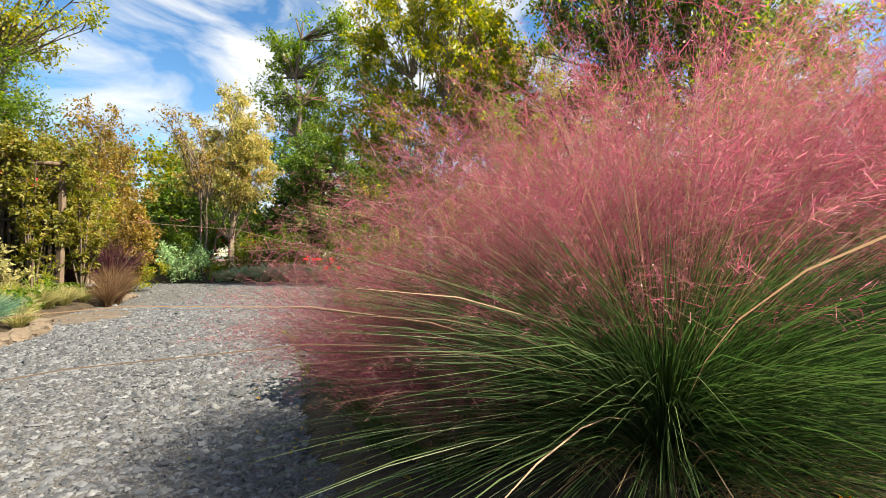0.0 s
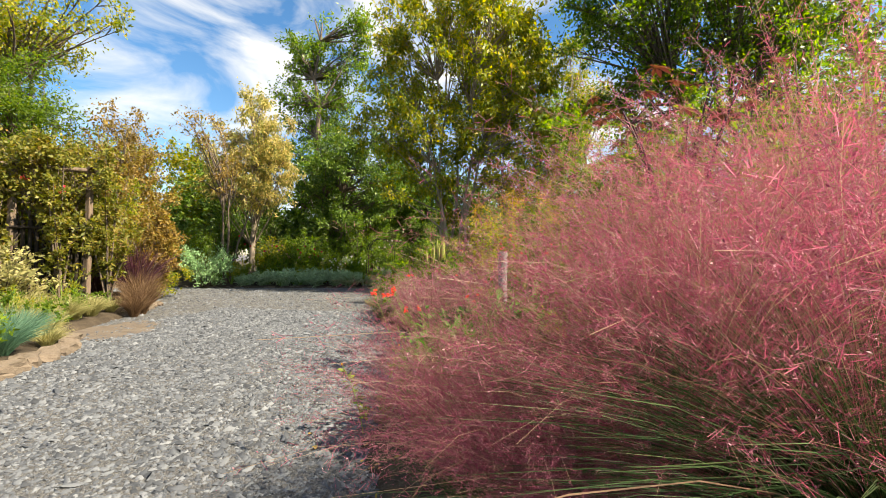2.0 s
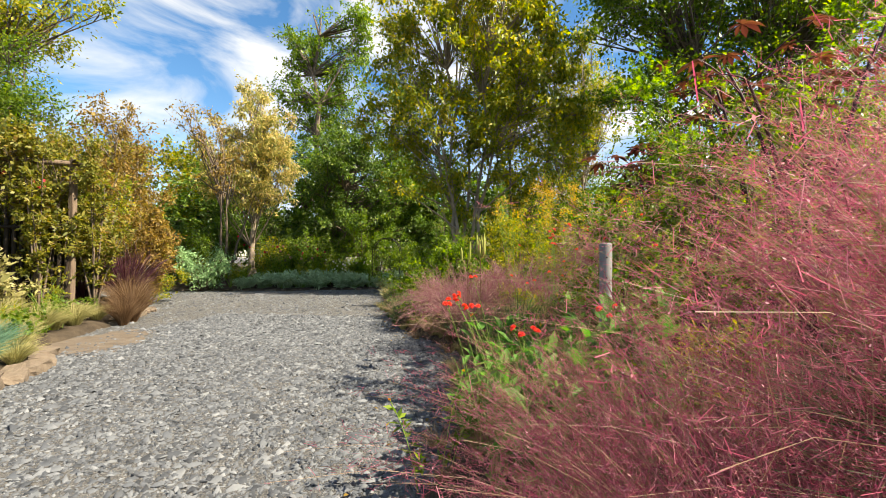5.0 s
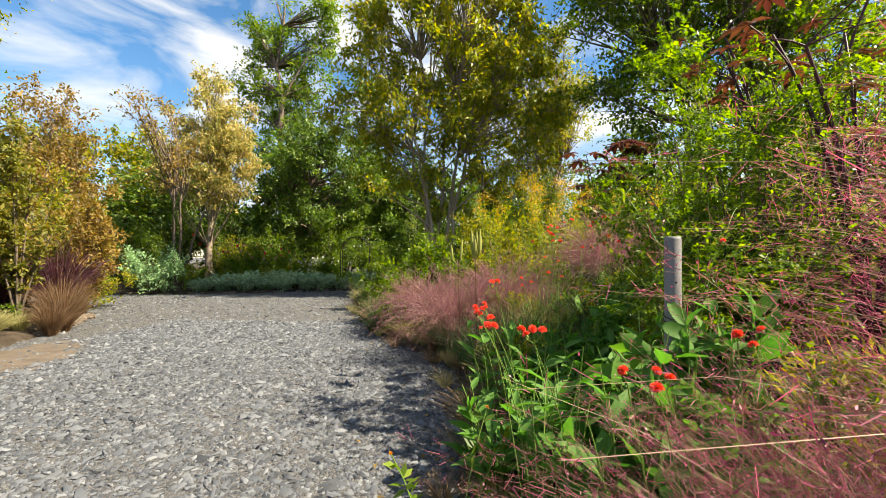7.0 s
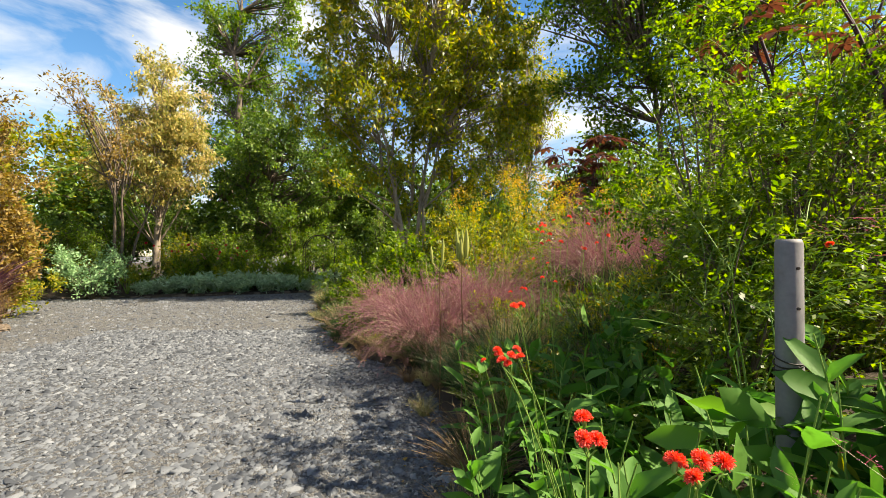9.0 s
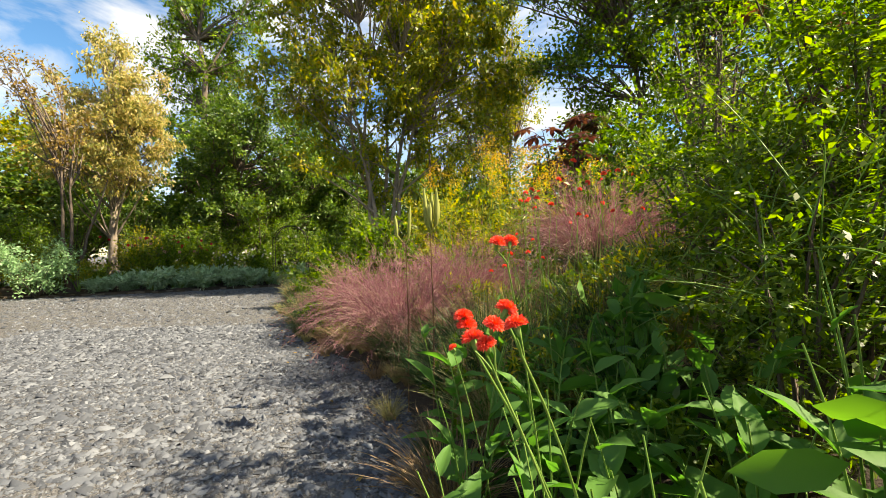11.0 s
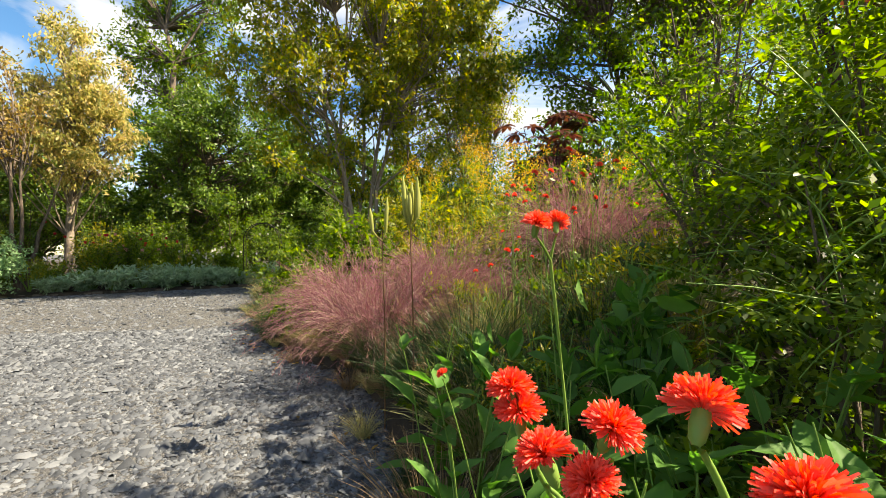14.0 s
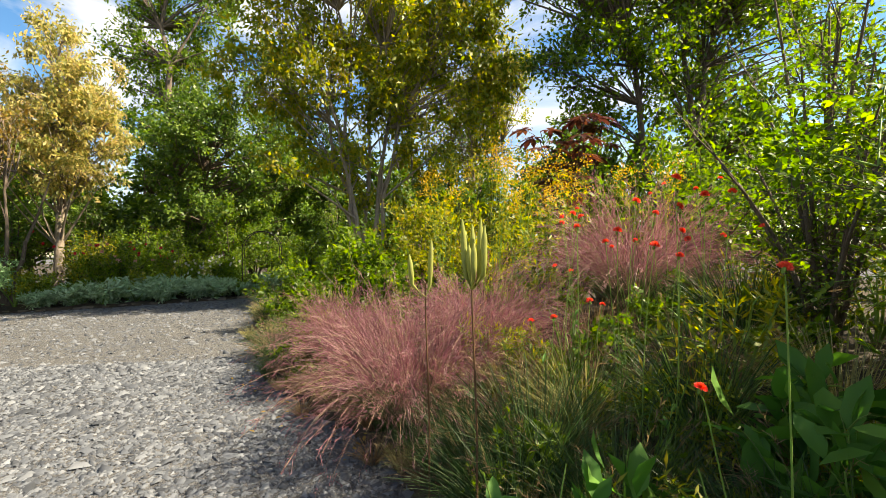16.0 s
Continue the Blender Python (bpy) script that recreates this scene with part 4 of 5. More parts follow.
for i, (x, y) in enumerate(((1.15, 3.95), (1.35, 4.2), (1.55, 4.05), (1.75, 3.8), (1.45, 4.6), (1.7, 4.45), (1.25, 4.8), (1.0, 4.6), (1.55, 4.95), (1.85, 4.75), (1.1, 5.2), (1.35, 5.0), (2.0, 4.05), (1.62, 3.6), (1.4, 3.5), (1.0, 5.6), (1.9, 5.1), (1.66, 3.95), (1.74, 4.2), (1.05, 4.3), (1.2, 4.35), (1.6, 4.7), (1.3, 4.0))):
    tassel_plant(x, y, [], 220 + i, 20, float(rngb.uniform(0.45, 0.72)), (0.23, 0.10), "leafy tassel flower plant without blooms")
for i, (x, y) in enumerate(((1.52, 3.82), (1.62, 3.95), (1.7, 3.78), (1.86, 3.9), (1.45, 3.7), (1.95, 4.25), (1.3, 3.85))):
    tassel_plant(x, y, [], 280 + i, 22, 0.8, (0.21, 0.08), "tall leafy tassel flower plant before the post")
for i, (x, y, h) in enumerate(((1.66, 3.88, 0.8), (1.5, 3.62, 0.62), (1.92, 3.98, 0.75), (1.75, 3.65, 0.7), (1.95, 5.55, 0.6), (1.7, 5.25, 0.55), (1.45, 5.75, 0.5), (2.1, 5.85, 0.6))):
    shrub("leafy_perennial", x, y, 0.3, h, M_EMILIA, "broad-leaved green perennial in the flower bed", 290 + i, 190, (0.15, 0.062), True, "perennial", 8, 4, material_stem=M_STALK)
# more red heads farther into the bed
for i in range(16):
    x, y = float(rngb.uniform(1.6, 3.1)), float(rngb.uniform(6.2, 8.0))
    z = float(bed_height(x, y)) + float(rngb.uniform(0.7, 1.4))
    tassel_plant(x, y, [(x + float(rngb.normal(0, 0.12)), y - 0.1, z), (x + float(rngb.normal(0, 0.15)), y + 0.1, z - 0.05)], 250 + i, 8, 0.6, (0.12, 0.03), "thin tassel flower plant with scarlet heads", bloom=1.6)


def grass_tuft(x, y, n, height, lean, width, mat, label, seed, name="grass_tuft", category="grass", group="", plume=None):
    rng = np.random.default_rng(seed)
    t = thing(name, at_soil(x, y), label, category, group)
    tuft(t, rng, n, 0.6, height, lean, width, mat)
    if plume:
        m = max(14, n // 30)
        p = tuft(t, rng, m, 0.6, height * 1.2, lean * 0.8, 0.002, mat, "stalk")
        e, d = p[:, -1], p[:, -1] - p[:, -3]
        h = 26
        u = rng.random((m, h, 1))
        c = (e[:, None] - d[:, None] * u).reshape(-1, 3)
        dd = unit(np.repeat(unit(d), h, axis=0) + rng.normal(0, 0.5, (m * h, 3)))
        q = np.stack((c, c + dd * 0.018, c + dd * 0.036), axis=1)
        part("plume", ribbons(q, np.array([[0.001, 0.0025, 0.001]]), rng=rng), plume, t)
    return t


BROWN_GRASS = grass_tuft(-5.95, 9.0, 900, 0.85, 0.7, 0.005, M_BROWN_GRASS, "rusty brown ornamental grass clump", 301, "brown_grass", "ornamental grass", plume=M_BROWN_GRASS)
copy_thing(BROWN_GRASS, Matrix.Translation(at_soil(-6.5, 9.55)) @ pose(0, 0, 0, 0, 0, 90) @ Matrix.Scale(1.05, 4))
copy_thing(BROWN_GRASS, Matrix.Translation(at_soil(-5.75, 8.6)) @ pose(0, 0, 0, 0, 0, 200) @ Matrix.Scale(0.75, 4))
PURPLE = grass_tuft(-7.1, 10.0, 420, 1.5, 0.75, 0.011, M_PURPLE_GRASS, "dark purple fountain grass with arching blades", 302, "purple_grass", "ornamental grass", plume=M_PURPLE_GRASS)
copy_thing(PURPLE, Matrix.Translation(at_soil(-7.6, 9.5)) @ pose(0, 0, 0, 0, 0, 130))
FESCUE = grass_tuft(-3.95, 4.95, 1500, 0.52, 1.0, 0.0045, M_FESCUE, "blue-green fescue mound beside the stone edging", 303, "fescue_grass", "ornamental grass")
copy_thing(FESCUE, Matrix.Translation(at_soil(-4.5, 5.5)) @ pose(0, 0, 0, 0, 0, 70) @ Matrix.Scale(0.95, 4))
copy_thing(FESCUE, Matrix.Translation(at_soil(-3.7, 3.9)) @ pose(0, 0, 0, 0, 0, 170) @ Matrix.Scale(1.05, 4))
SEDGE = grass_tuft(-5.2, 6.3, 600, 0.42, 1.0, 0.006, M_STRAW, "straw-yellow sedge tuft beside the stone edging", 304, "sedge_grass", "ornamental grass")
for x, y, sc in ((-5.9, 7.5, 0.9), (-5.8, 7.2, 1.1), (-6.4, 8.0, 1.0), (-5.2, 6.4, 0.9), (-3.55, 4.3, 0.7), (-4.1, 5.6, 0.7), (-4.7, 6.05, 0.7), (-6.2, 8.5, 0.8), (-6.0, 7.9, 1.0), (-4.9, 5.6, 1.0), (-5.6, 6.2, 1.1), (-6.1, 6.7, 1.2), (-6.8, 7.4, 1.1), (-4.4, 4.4, 1.0), (-5.1, 4.7, 1.1)):
    copy_thing(SEDGE, Matrix.Translation(at_soil(x, y)) @ pose(0, 0, 0, 0, 0, x * 90) @ Matrix.Scale(sc, 4))
GRASS = [grass_tuft(1.15, 6.3, 420, 0.62, 0.9, 0.0035, M_MUHLY_GREEN, "loose green meadow grass tuft", 305, group="meadow tufts", plume=M_DRY),
         grass_tuft(1.0, 5.2, 220, 0.38, 1.2, 0.004, M_DRY, "dry straw grass tuft at the gravel's edge", 306, group="meadow tufts", plume=M_DRY),
         grass_tuft(1.3, 5.9, 300, 0.5, 1.0, 0.004, M_STRAW, "yellowing meadow grass tuft on soil", 307, group="meadow tufts", plume=M_DRY)]
rngc = np.random.default_rng(91)


def along_edge(line, u):
    pts = np.array(line, dtype=float)
    seg = np.hypot(*np.diff(pts, axis=0).T)
    acc = np.concatenate(((0,), np.cumsum(seg)))
    w = u * acc[-1]
    return np.array((np.interp(w, acc, pts[:, 0]), np.interp(w, acc, pts[:, 1])))


NEAR_RIGHT = RIGHT_EDGE[4:]
for i in range(70):
    q = along_edge(NEAR_RIGHT, float(rngc.random()) * 0.9) + (0.12 + float(rngc.random()) ** 1.4 * 0.9, float(rngc.normal(0, 0.1)))
    if q[1] < 5.3:
        continue
    copy_thing(GRASS[(0, 1, 2, 1, 0)[i % 5]], Matrix.Translation(at_soil(*q)) @ pose(0, 0, 0, 0, 0, float(rngc.uniform(0, 360))) @ Matrix.Scale(float(rngc.uniform(0.55, 0.95)), 4))
for i in range(44):
    q = along_edge(NEAR_RIGHT[2:], (i + 0.5) / 44 * 0.8) + (float(rngc.normal(0.08, 0.1)), float(rngc.normal(0, 0.08)))
    copy_thing(GRASS[(1, 2, 1, 0)[i % 4]], Matrix.Translation(at_soil(*q)) @ pose(0, 0, 0, 0, 0, float(rngc.uniform(0, 360))) @ Matrix.Scale(float(rngc.uniform(0.3, 0.6)), 4))
for x, y, sc in ((1.35, 6.6, 1.25), (1.7, 6.9, 1.3), (1.5, 6.1, 1.1), (2.1, 6.4, 1.2), (1.9, 7.4, 1.3), (1.05, 6.9, 1.0), (2.5, 6.9, 1.3), (1.4, 7.3, 1.2), (2.2, 5.9, 1.1), (1.25, 5.7, 0.9), (1.7, 5.6, 0.9), (2.6, 6.2, 1.2), (1.6, 7.7, 1.2), (3.0, 7.2, 1.3), (2.3, 8.0, 1.3)):
    copy_thing(GRASS[int(x * 100) % 3], Matrix.Translation(at_soil(x, y)) @ pose(0, 0, 0, 0, 0, x * 300) @ Matrix.Scale(sc, 4))
WEED = [shrub("weed", 1.2, 6.0, 0.28, 0.42, M_GREEN, "low leafy green garden weed", 401, 420, (0.05, 0.022), False, "weed", 7, 3, material_stem=M_STALK),
        shrub("weed", 1.0, 6.4, 0.25, 0.34, M_BRIGHT, "low bright green garden weed", 402, 380, (0.045, 0.025), False, "weed", 7, 3, material_stem=M_STALK),
        shrub("weed", 1.6, 5.6, 0.3, 0.6, M_OLIVE, "thin yellowing weed among the grass", 403, 380, (0.055, 0.012), False, "weed", 7, 3, material_stem=M_STALK)]
for w in WEED:
    w["group"] = "weeds"
for i in range(110):
    y = float(rngc.uniform(3.6, 14.0))
    e = np.interp(y, [p[1] for p in RIGHT_EDGE], [p[0] for p in RIGHT_EDGE])
    x = float(e) + 0.2 + float(rngc.random()) ** 1.3 * 3.2
    if y < 5.2 and (i % 3 or x < 1.35):
        continue
    copy_thing(WEED[int(rngc.integers(3))], Matrix.Translation(at_soil(x, y)) @ pose(0, 0, 0, 0, 0, float(rngc.uniform(0, 360))) @ Matrix.Scale(float(rngc.uniform(0.7, 1.5)), 4))
for i in range(70):
    x, y = float(rngc.uniform(-13, -4.2)), float(rngc.uniform(16.6, 19.5))
    if float(inside_depth(BED_MAIN, x, y)) > 0.4:
        copy_thing(WEED[int(rngc.integers(3))], Matrix.Translation(at_soil(x, y)) @ pose(0, 0, 0, 0, 0, float(rngc.uniform(0, 360))) @ Matrix.Scale(float(rngc.uniform(1.2, 2.3)), 4))
for i in range(46):
    q = along_edge(LEFT_EDGE[2:8], float(rngc.random())) + (-0.35 - float(rngc.random()) * 1.8, float(rngc.normal(0, 0.2)))
    copy_thing(WEED[int(rngc.integers(3))], Matrix.Translation(at_soil(*q)) @ pose(0, 0, 0, 0, 0, float(rngc.uniform(0, 360))) @ Matrix.Scale(float(rngc.uniform(0.8, 1.5)), 4))


# goldenrod, seed-pod plant, castor plants
def goldenrod(x, y, height, seed):
    rng = np.random.default_rng(seed)
    t = thing("goldenrod", at_soil(x, y), "tall goldenrod with bright yellow flower sprays", "flower", "goldenrod plants")
    n = 9
    a = rng.random(n) * 6.283
    top = np.stack((np.cos(a) * 0.3, np.sin(a) * 0.3, height * rng.uniform(0.8, 1.05, n)), axis=-1)
    p = bend(top * (0.15, 0.15, 0), top * (0.4, 0.4, 0.6), top, 9)
    part("stalk", tubes(p, np.linspace(0.004, 0.0015, 9)[None], 4), M_STALK, t)
    m = 320
    i, u = rng.integers(0, n, m), rng.random(m)
    c = p[i, (1 + u * 6.9).astype(int)] + rng.normal(0, 0.02, (m, 3))
    part("foliage", leaves(c, rng.normal(size=(m, 3)) + (0, 0, 0.2), 0.09, 0.02, rng), M_OLIVE, t)
    m = 420
    i = rng.integers(0, n, m)
    c = top[i] + rng.normal(0, 1, (m, 3)) * (0.06, 0.06, 0.05)
    part("blossom", leaves(c, rng.normal(size=(m, 3)), 0.022, 0.018, rng), M_GOLD, t)
    return t


for i, (x, y, h) in enumerate(((1.75, 9.4, 1.85), (2.2, 9.9, 1.9), (2.7, 9.3, 1.7), (1.3, 10.3, 1.8), (2.9, 10.6, 1.9), (2.1, 8.7, 1.5), (3.4, 9.0, 1.6))):
    goldenrod(x, y, h, 430 + i)


def seed_pods(x, y, top, count, label, seed):
    rng = np.random.default_rng(seed)
    base = np.array(at_soil(x, y))
    t = thing("seed_pod_plant", tuple(base), label, "plant")
    h = top - base[2]
    s = np.array([[[0, 0, 0], [0.01, 0, h * 0.4], [0.0, 0.01, h * 0.72], [0, 0, h * 0.8]]])
    part("stem", tubes(s, np.array([[0.006, 0.005, 0.004, 0.003]]), 6), M_BROWN_GRASS, t)
    for i in range(count):
        a = 6.283 * i / count + rng.normal(0, 0.3)
        r = rng.uniform(0.02, 0.07)
        ln = rng.uniform(0.12, 0.24)
        b = np.array((0, 0, h * 0.76))
        m = b + (np.cos(a) * r, np.sin(a) * r, 0.06)
        e = m + (np.cos(a) * 0.012, np.sin(a) * 0.012, ln)
        p = np.stack((b, b * 0.5 + m * 0.5 + (0, 0, -0.005), m, m * 0.7 + e * 0.3, m * 0.3 + e * 0.7, e))[None]
        part("seed_pod", tubes(p, np.array([[0.002, 0.003, 0.009, 0.0135, 0.0125, 0.003]]), 7), M_POD, t, smooth=True)
    return t


seed_pods(0.95, 6.2, 1.64, 11, "upright cluster of yellow-green seed pods on a brown stem", 451)
seed_pods(0.78, 6.55, 1.58, 2, "slim green seed pods on a thin stem", 452)


def castor(x, y, height, seed, count, size=0.2, label="castor plant with dark red-purple palmate leaves"):
    rng = np.random.default_rng(seed)
    t = thing("castor_plant", at_soil(x, y), label, "plant", "castor plants")
    n = 4
    a = rng.random(n) * 6.283
    top = np.stack((np.cos(a) * 0.5, np.sin(a) * 0.5, height * rng.uniform(0.8, 1.0, n)), axis=-1)
    p = bend(top * (0.05, 0.05, 0), top * (0.2, 0.2, 0.6), top, 9)
    part("stem", tubes(p, np.linspace(0.024, 0.009, 9)[None], 7), M_PURPLE_GRASS, t, smooth=True)
    i = rng.integers(0, n, count)
    b = p[i, rng.integers(4, 9, count)]
    a = rng.random(count) * 6.283
    out = np.stack((np.cos(a), np.sin(a), rng.uniform(0.1, 0.8, count)), axis=-1)
    e = b + unit(out) * rng.uniform(0.2, 0.45, (count, 1))
    lobes = 8
    flat = unit(out * (1, 1, 0) + (0, 0, -0.25))
    sidew = unit(np.cross(flat, UP))
    ang = np.linspace(-2.3, 2.3, lobes)
    for i in range(count):
        d = flat[i] * np.cos(ang)[:, None] + sidew[i] * np.sin(ang)[:, None] + rng.normal(0, 0.06, (lobes, 3))
        ln = size * (0.75 + 0.25 * np.cos(ang)) * rng.uniform(0.7, 1.15)
        lf = part("leaf", leaves(np.repeat(e[i:i + 1], lobes, axis=0), d, ln, ln * 0.34, rng, near=True, flat=0.96, droop=0.2), M_CASTOR, t)
        q = bend(b[i:i + 1], (b[i:i + 1] + e[i:i + 1]) / 2 + (0, 0, 0.05), e[i:i + 1], 5)
        part("petiole", tubes(q, np.linspace(0.006, 0.004, 5)[None], 5), M_PURPLE_GRASS, lf, "thin dark leaf stalk")
    return t


castor(3.6, 6.0, 2.7, 461, 30)
castor(3.35, 5.0, 2.3, 464, 12, 0.18)
castor(4.4, 14.0, 4.2, 462, 40, 0.42)
castor(5.4, 15.2, 4.4, 463, 30, 0.42)


# ---- grey post with a wire round it ----
def grey_post(x, y, top):
    base = at_soil(x, y)
    t = thing("post", base, "weathered grey post with a black wire tied round it", "post")
    h = top - base[2]
    z = np.array((-0.05, 0.05, h * 0.5, h - 0.012, h, h - 0.001))
    ring = np.stack((z * 0 + 0.002 * z, z * 0, z), axis=-1)[None]
    part("shaft", tubes(ring, np.array([[0.034, 0.034, 0.033, 0.033, 0.029, 0.001]]), 20), M_POST, t)
    for k in range(3):
        a = np.linspace(0, 6.3, 25)
        zz = h - 0.33 - 0.012 * k + 0.012 * np.sin(a + k)
        p = np.stack((np.cos(a) * 0.036, np.sin(a) * 0.036, zz), axis=-1)[None]
        part("wire", tubes(p, np.full((1, 25), 0.0022), 5), M_IRON, t)
    for k in range(3):
        bm = bmesh.new()
        bmesh.ops.create_cone(bm, cap_ends=True, segments=8, radius1=0.005, radius2=0.004, depth=0.006, matrix=Matrix.Translation((0.0, -0.034, h - 0.08 - 0.11 * k)) @ pose(0, 0, 0, 90))
        part("bolt", bm, M_IRON, t)


grey_post(1.765, 4.05, 1.368)


# ---- iron arch in the far border ----
def iron_arch(x, y, width, height):
    t = thing("iron_arch", at_soil(x, y), "small dark iron garden arch in the border", "garden arch")
    r = width / 2
    a = np.linspace(0, math.pi, 21)
    for name, dy in (("hoop", -0.12), ("hoop", 0.12)):
        p = np.concatenate((np.array([[r, dy, -0.1]]), np.stack((np.cos(a) * r, a * 0 + dy, height - r + np.sin(a) * r), axis=-1), np.array([[-r, dy, -0.1]])))[None]
        part(name, tubes(p, np.full((1, 23), 0.014), 6), M_IRON, t)
    for i in range(9):
        b = math.pi * (i + 0.5) / 9
        q = np.array([[[math.cos(b) * r, -0.12, height - r + math.sin(b) * r], [math.cos(b) * r, 0.12, height - r + math.sin(b) * r]]])
        part("rung", tubes(q, np.full((1, 2), 0.008), 5), M_IRON, t)


iron_arch(-3.7, 18.9, 1.15, 2.0)


# ---- pergola with vines beside the path ----
def pergola():
    t = thing("pergola", at_soil(-7.5, 8.6), "weathered timber pergola frame overgrown with vines", "pergola")
    o = np.array(at_soil(-7.5, 8.6))
    for x, y in ((-7.05, 8.75), (-8.0, 8.0), (-8.6, 9.9), (-9.4, 9.0)):
        part("post", box(x - 0.05 - o[0], x + 0.05 - o[0], y - 0.05 - o[1], y + 0.05 - o[1], -0.1, 2.95), M_WOOD, t)
    for a, b in (((-7.05, 8.75), (-8.0, 8.0)), ((-8.6, 9.9), (-9.4, 9.0)), ((-7.05, 8.75), (-8.6, 9.9)), ((-8.0, 8.0), (-9.4, 9.0))):
        a, b = np.array(a), np.array(b)
        d = (b - a) / np.linalg.norm(b - a)
        p = np.array([[[*(a - d * 0.25 - o[:2]), 2.85], [*(b + d * 0.25 - o[:2]), 2.85]]])
        part("beam", tubes(p, np.full((1, 2), 0.055), 4), M_WOOD, t)
    a, b = np.array((-7.05, 8.75)), np.array((-8.0, 8.0))
    for i in range(11):
        q = a + (b - a) * (0.06 + 0.88 * i / 10) - o[:2]
        p = np.array([[[*q, 0.05], [*q, 1.75]]])
        part("slat", tubes(p, np.full((1, 2), 0.042), 4), M_DARKWOOD, t)
    for z in (0.3, 1.6):
        p = np.array([[[*(a - o[:2] + (0.03, -0.06)), z], [*(b - o[:2] + (0.03, -0.06)), z]]])
        part("rail", tubes(p, np.full((1, 2), 0.03), 4), M_DARKWOOD, t)


pergola()
VINE = tree("vine", at_soil(-7.7, 8.6), [(0.6, 0.1, 2.7), (-0.3, -0.5, 2.8), (-0.9, 1.2, 2.8)], [(0.5, 0.0, 3.0, 0.75, 0.6, 0.4), (-0.3, -0.4, 3.1, 0.8, 0.6, 0.45), (-0.8, 0.9, 3.2, 0.9, 0.8, 0.5), (0.55, 0.0, 2.0, 0.4, 0.35, 0.9), (-0.3, -0.6, 2.0, 0.5, 0.4, 0.9), (-1.4, -0.2, 2.9, 0.9, 0.7, 0.7), (0.2, -0.3, 2.3, 0.5, 0.3, 0.4)], M_VINE, M_BARK,
     "leafy vine heaped over the timber pergola", 22, 110, 110, (0.075, 0.05), 0.26, 0.03)
VINE["category"] = "vine"
rngv = np.random.default_rng(721)
for cx, cy, cz in ((0.55, -0.35, 2.35), (0.05, -0.65, 2.55)):
    for i in range(6):
        c = np.array([(cx, cy, cz)]) + rngv.normal(0, 0.05, (1, 3))
        part("red_leaf", leaves(c, rngv.normal(size=(1, 3)) + (0, -0.4, -0.3), 0.075, 0.05, rngv, near=True, droop=0.2), M_ROSE, VINE, "bright red autumn vine leaf")
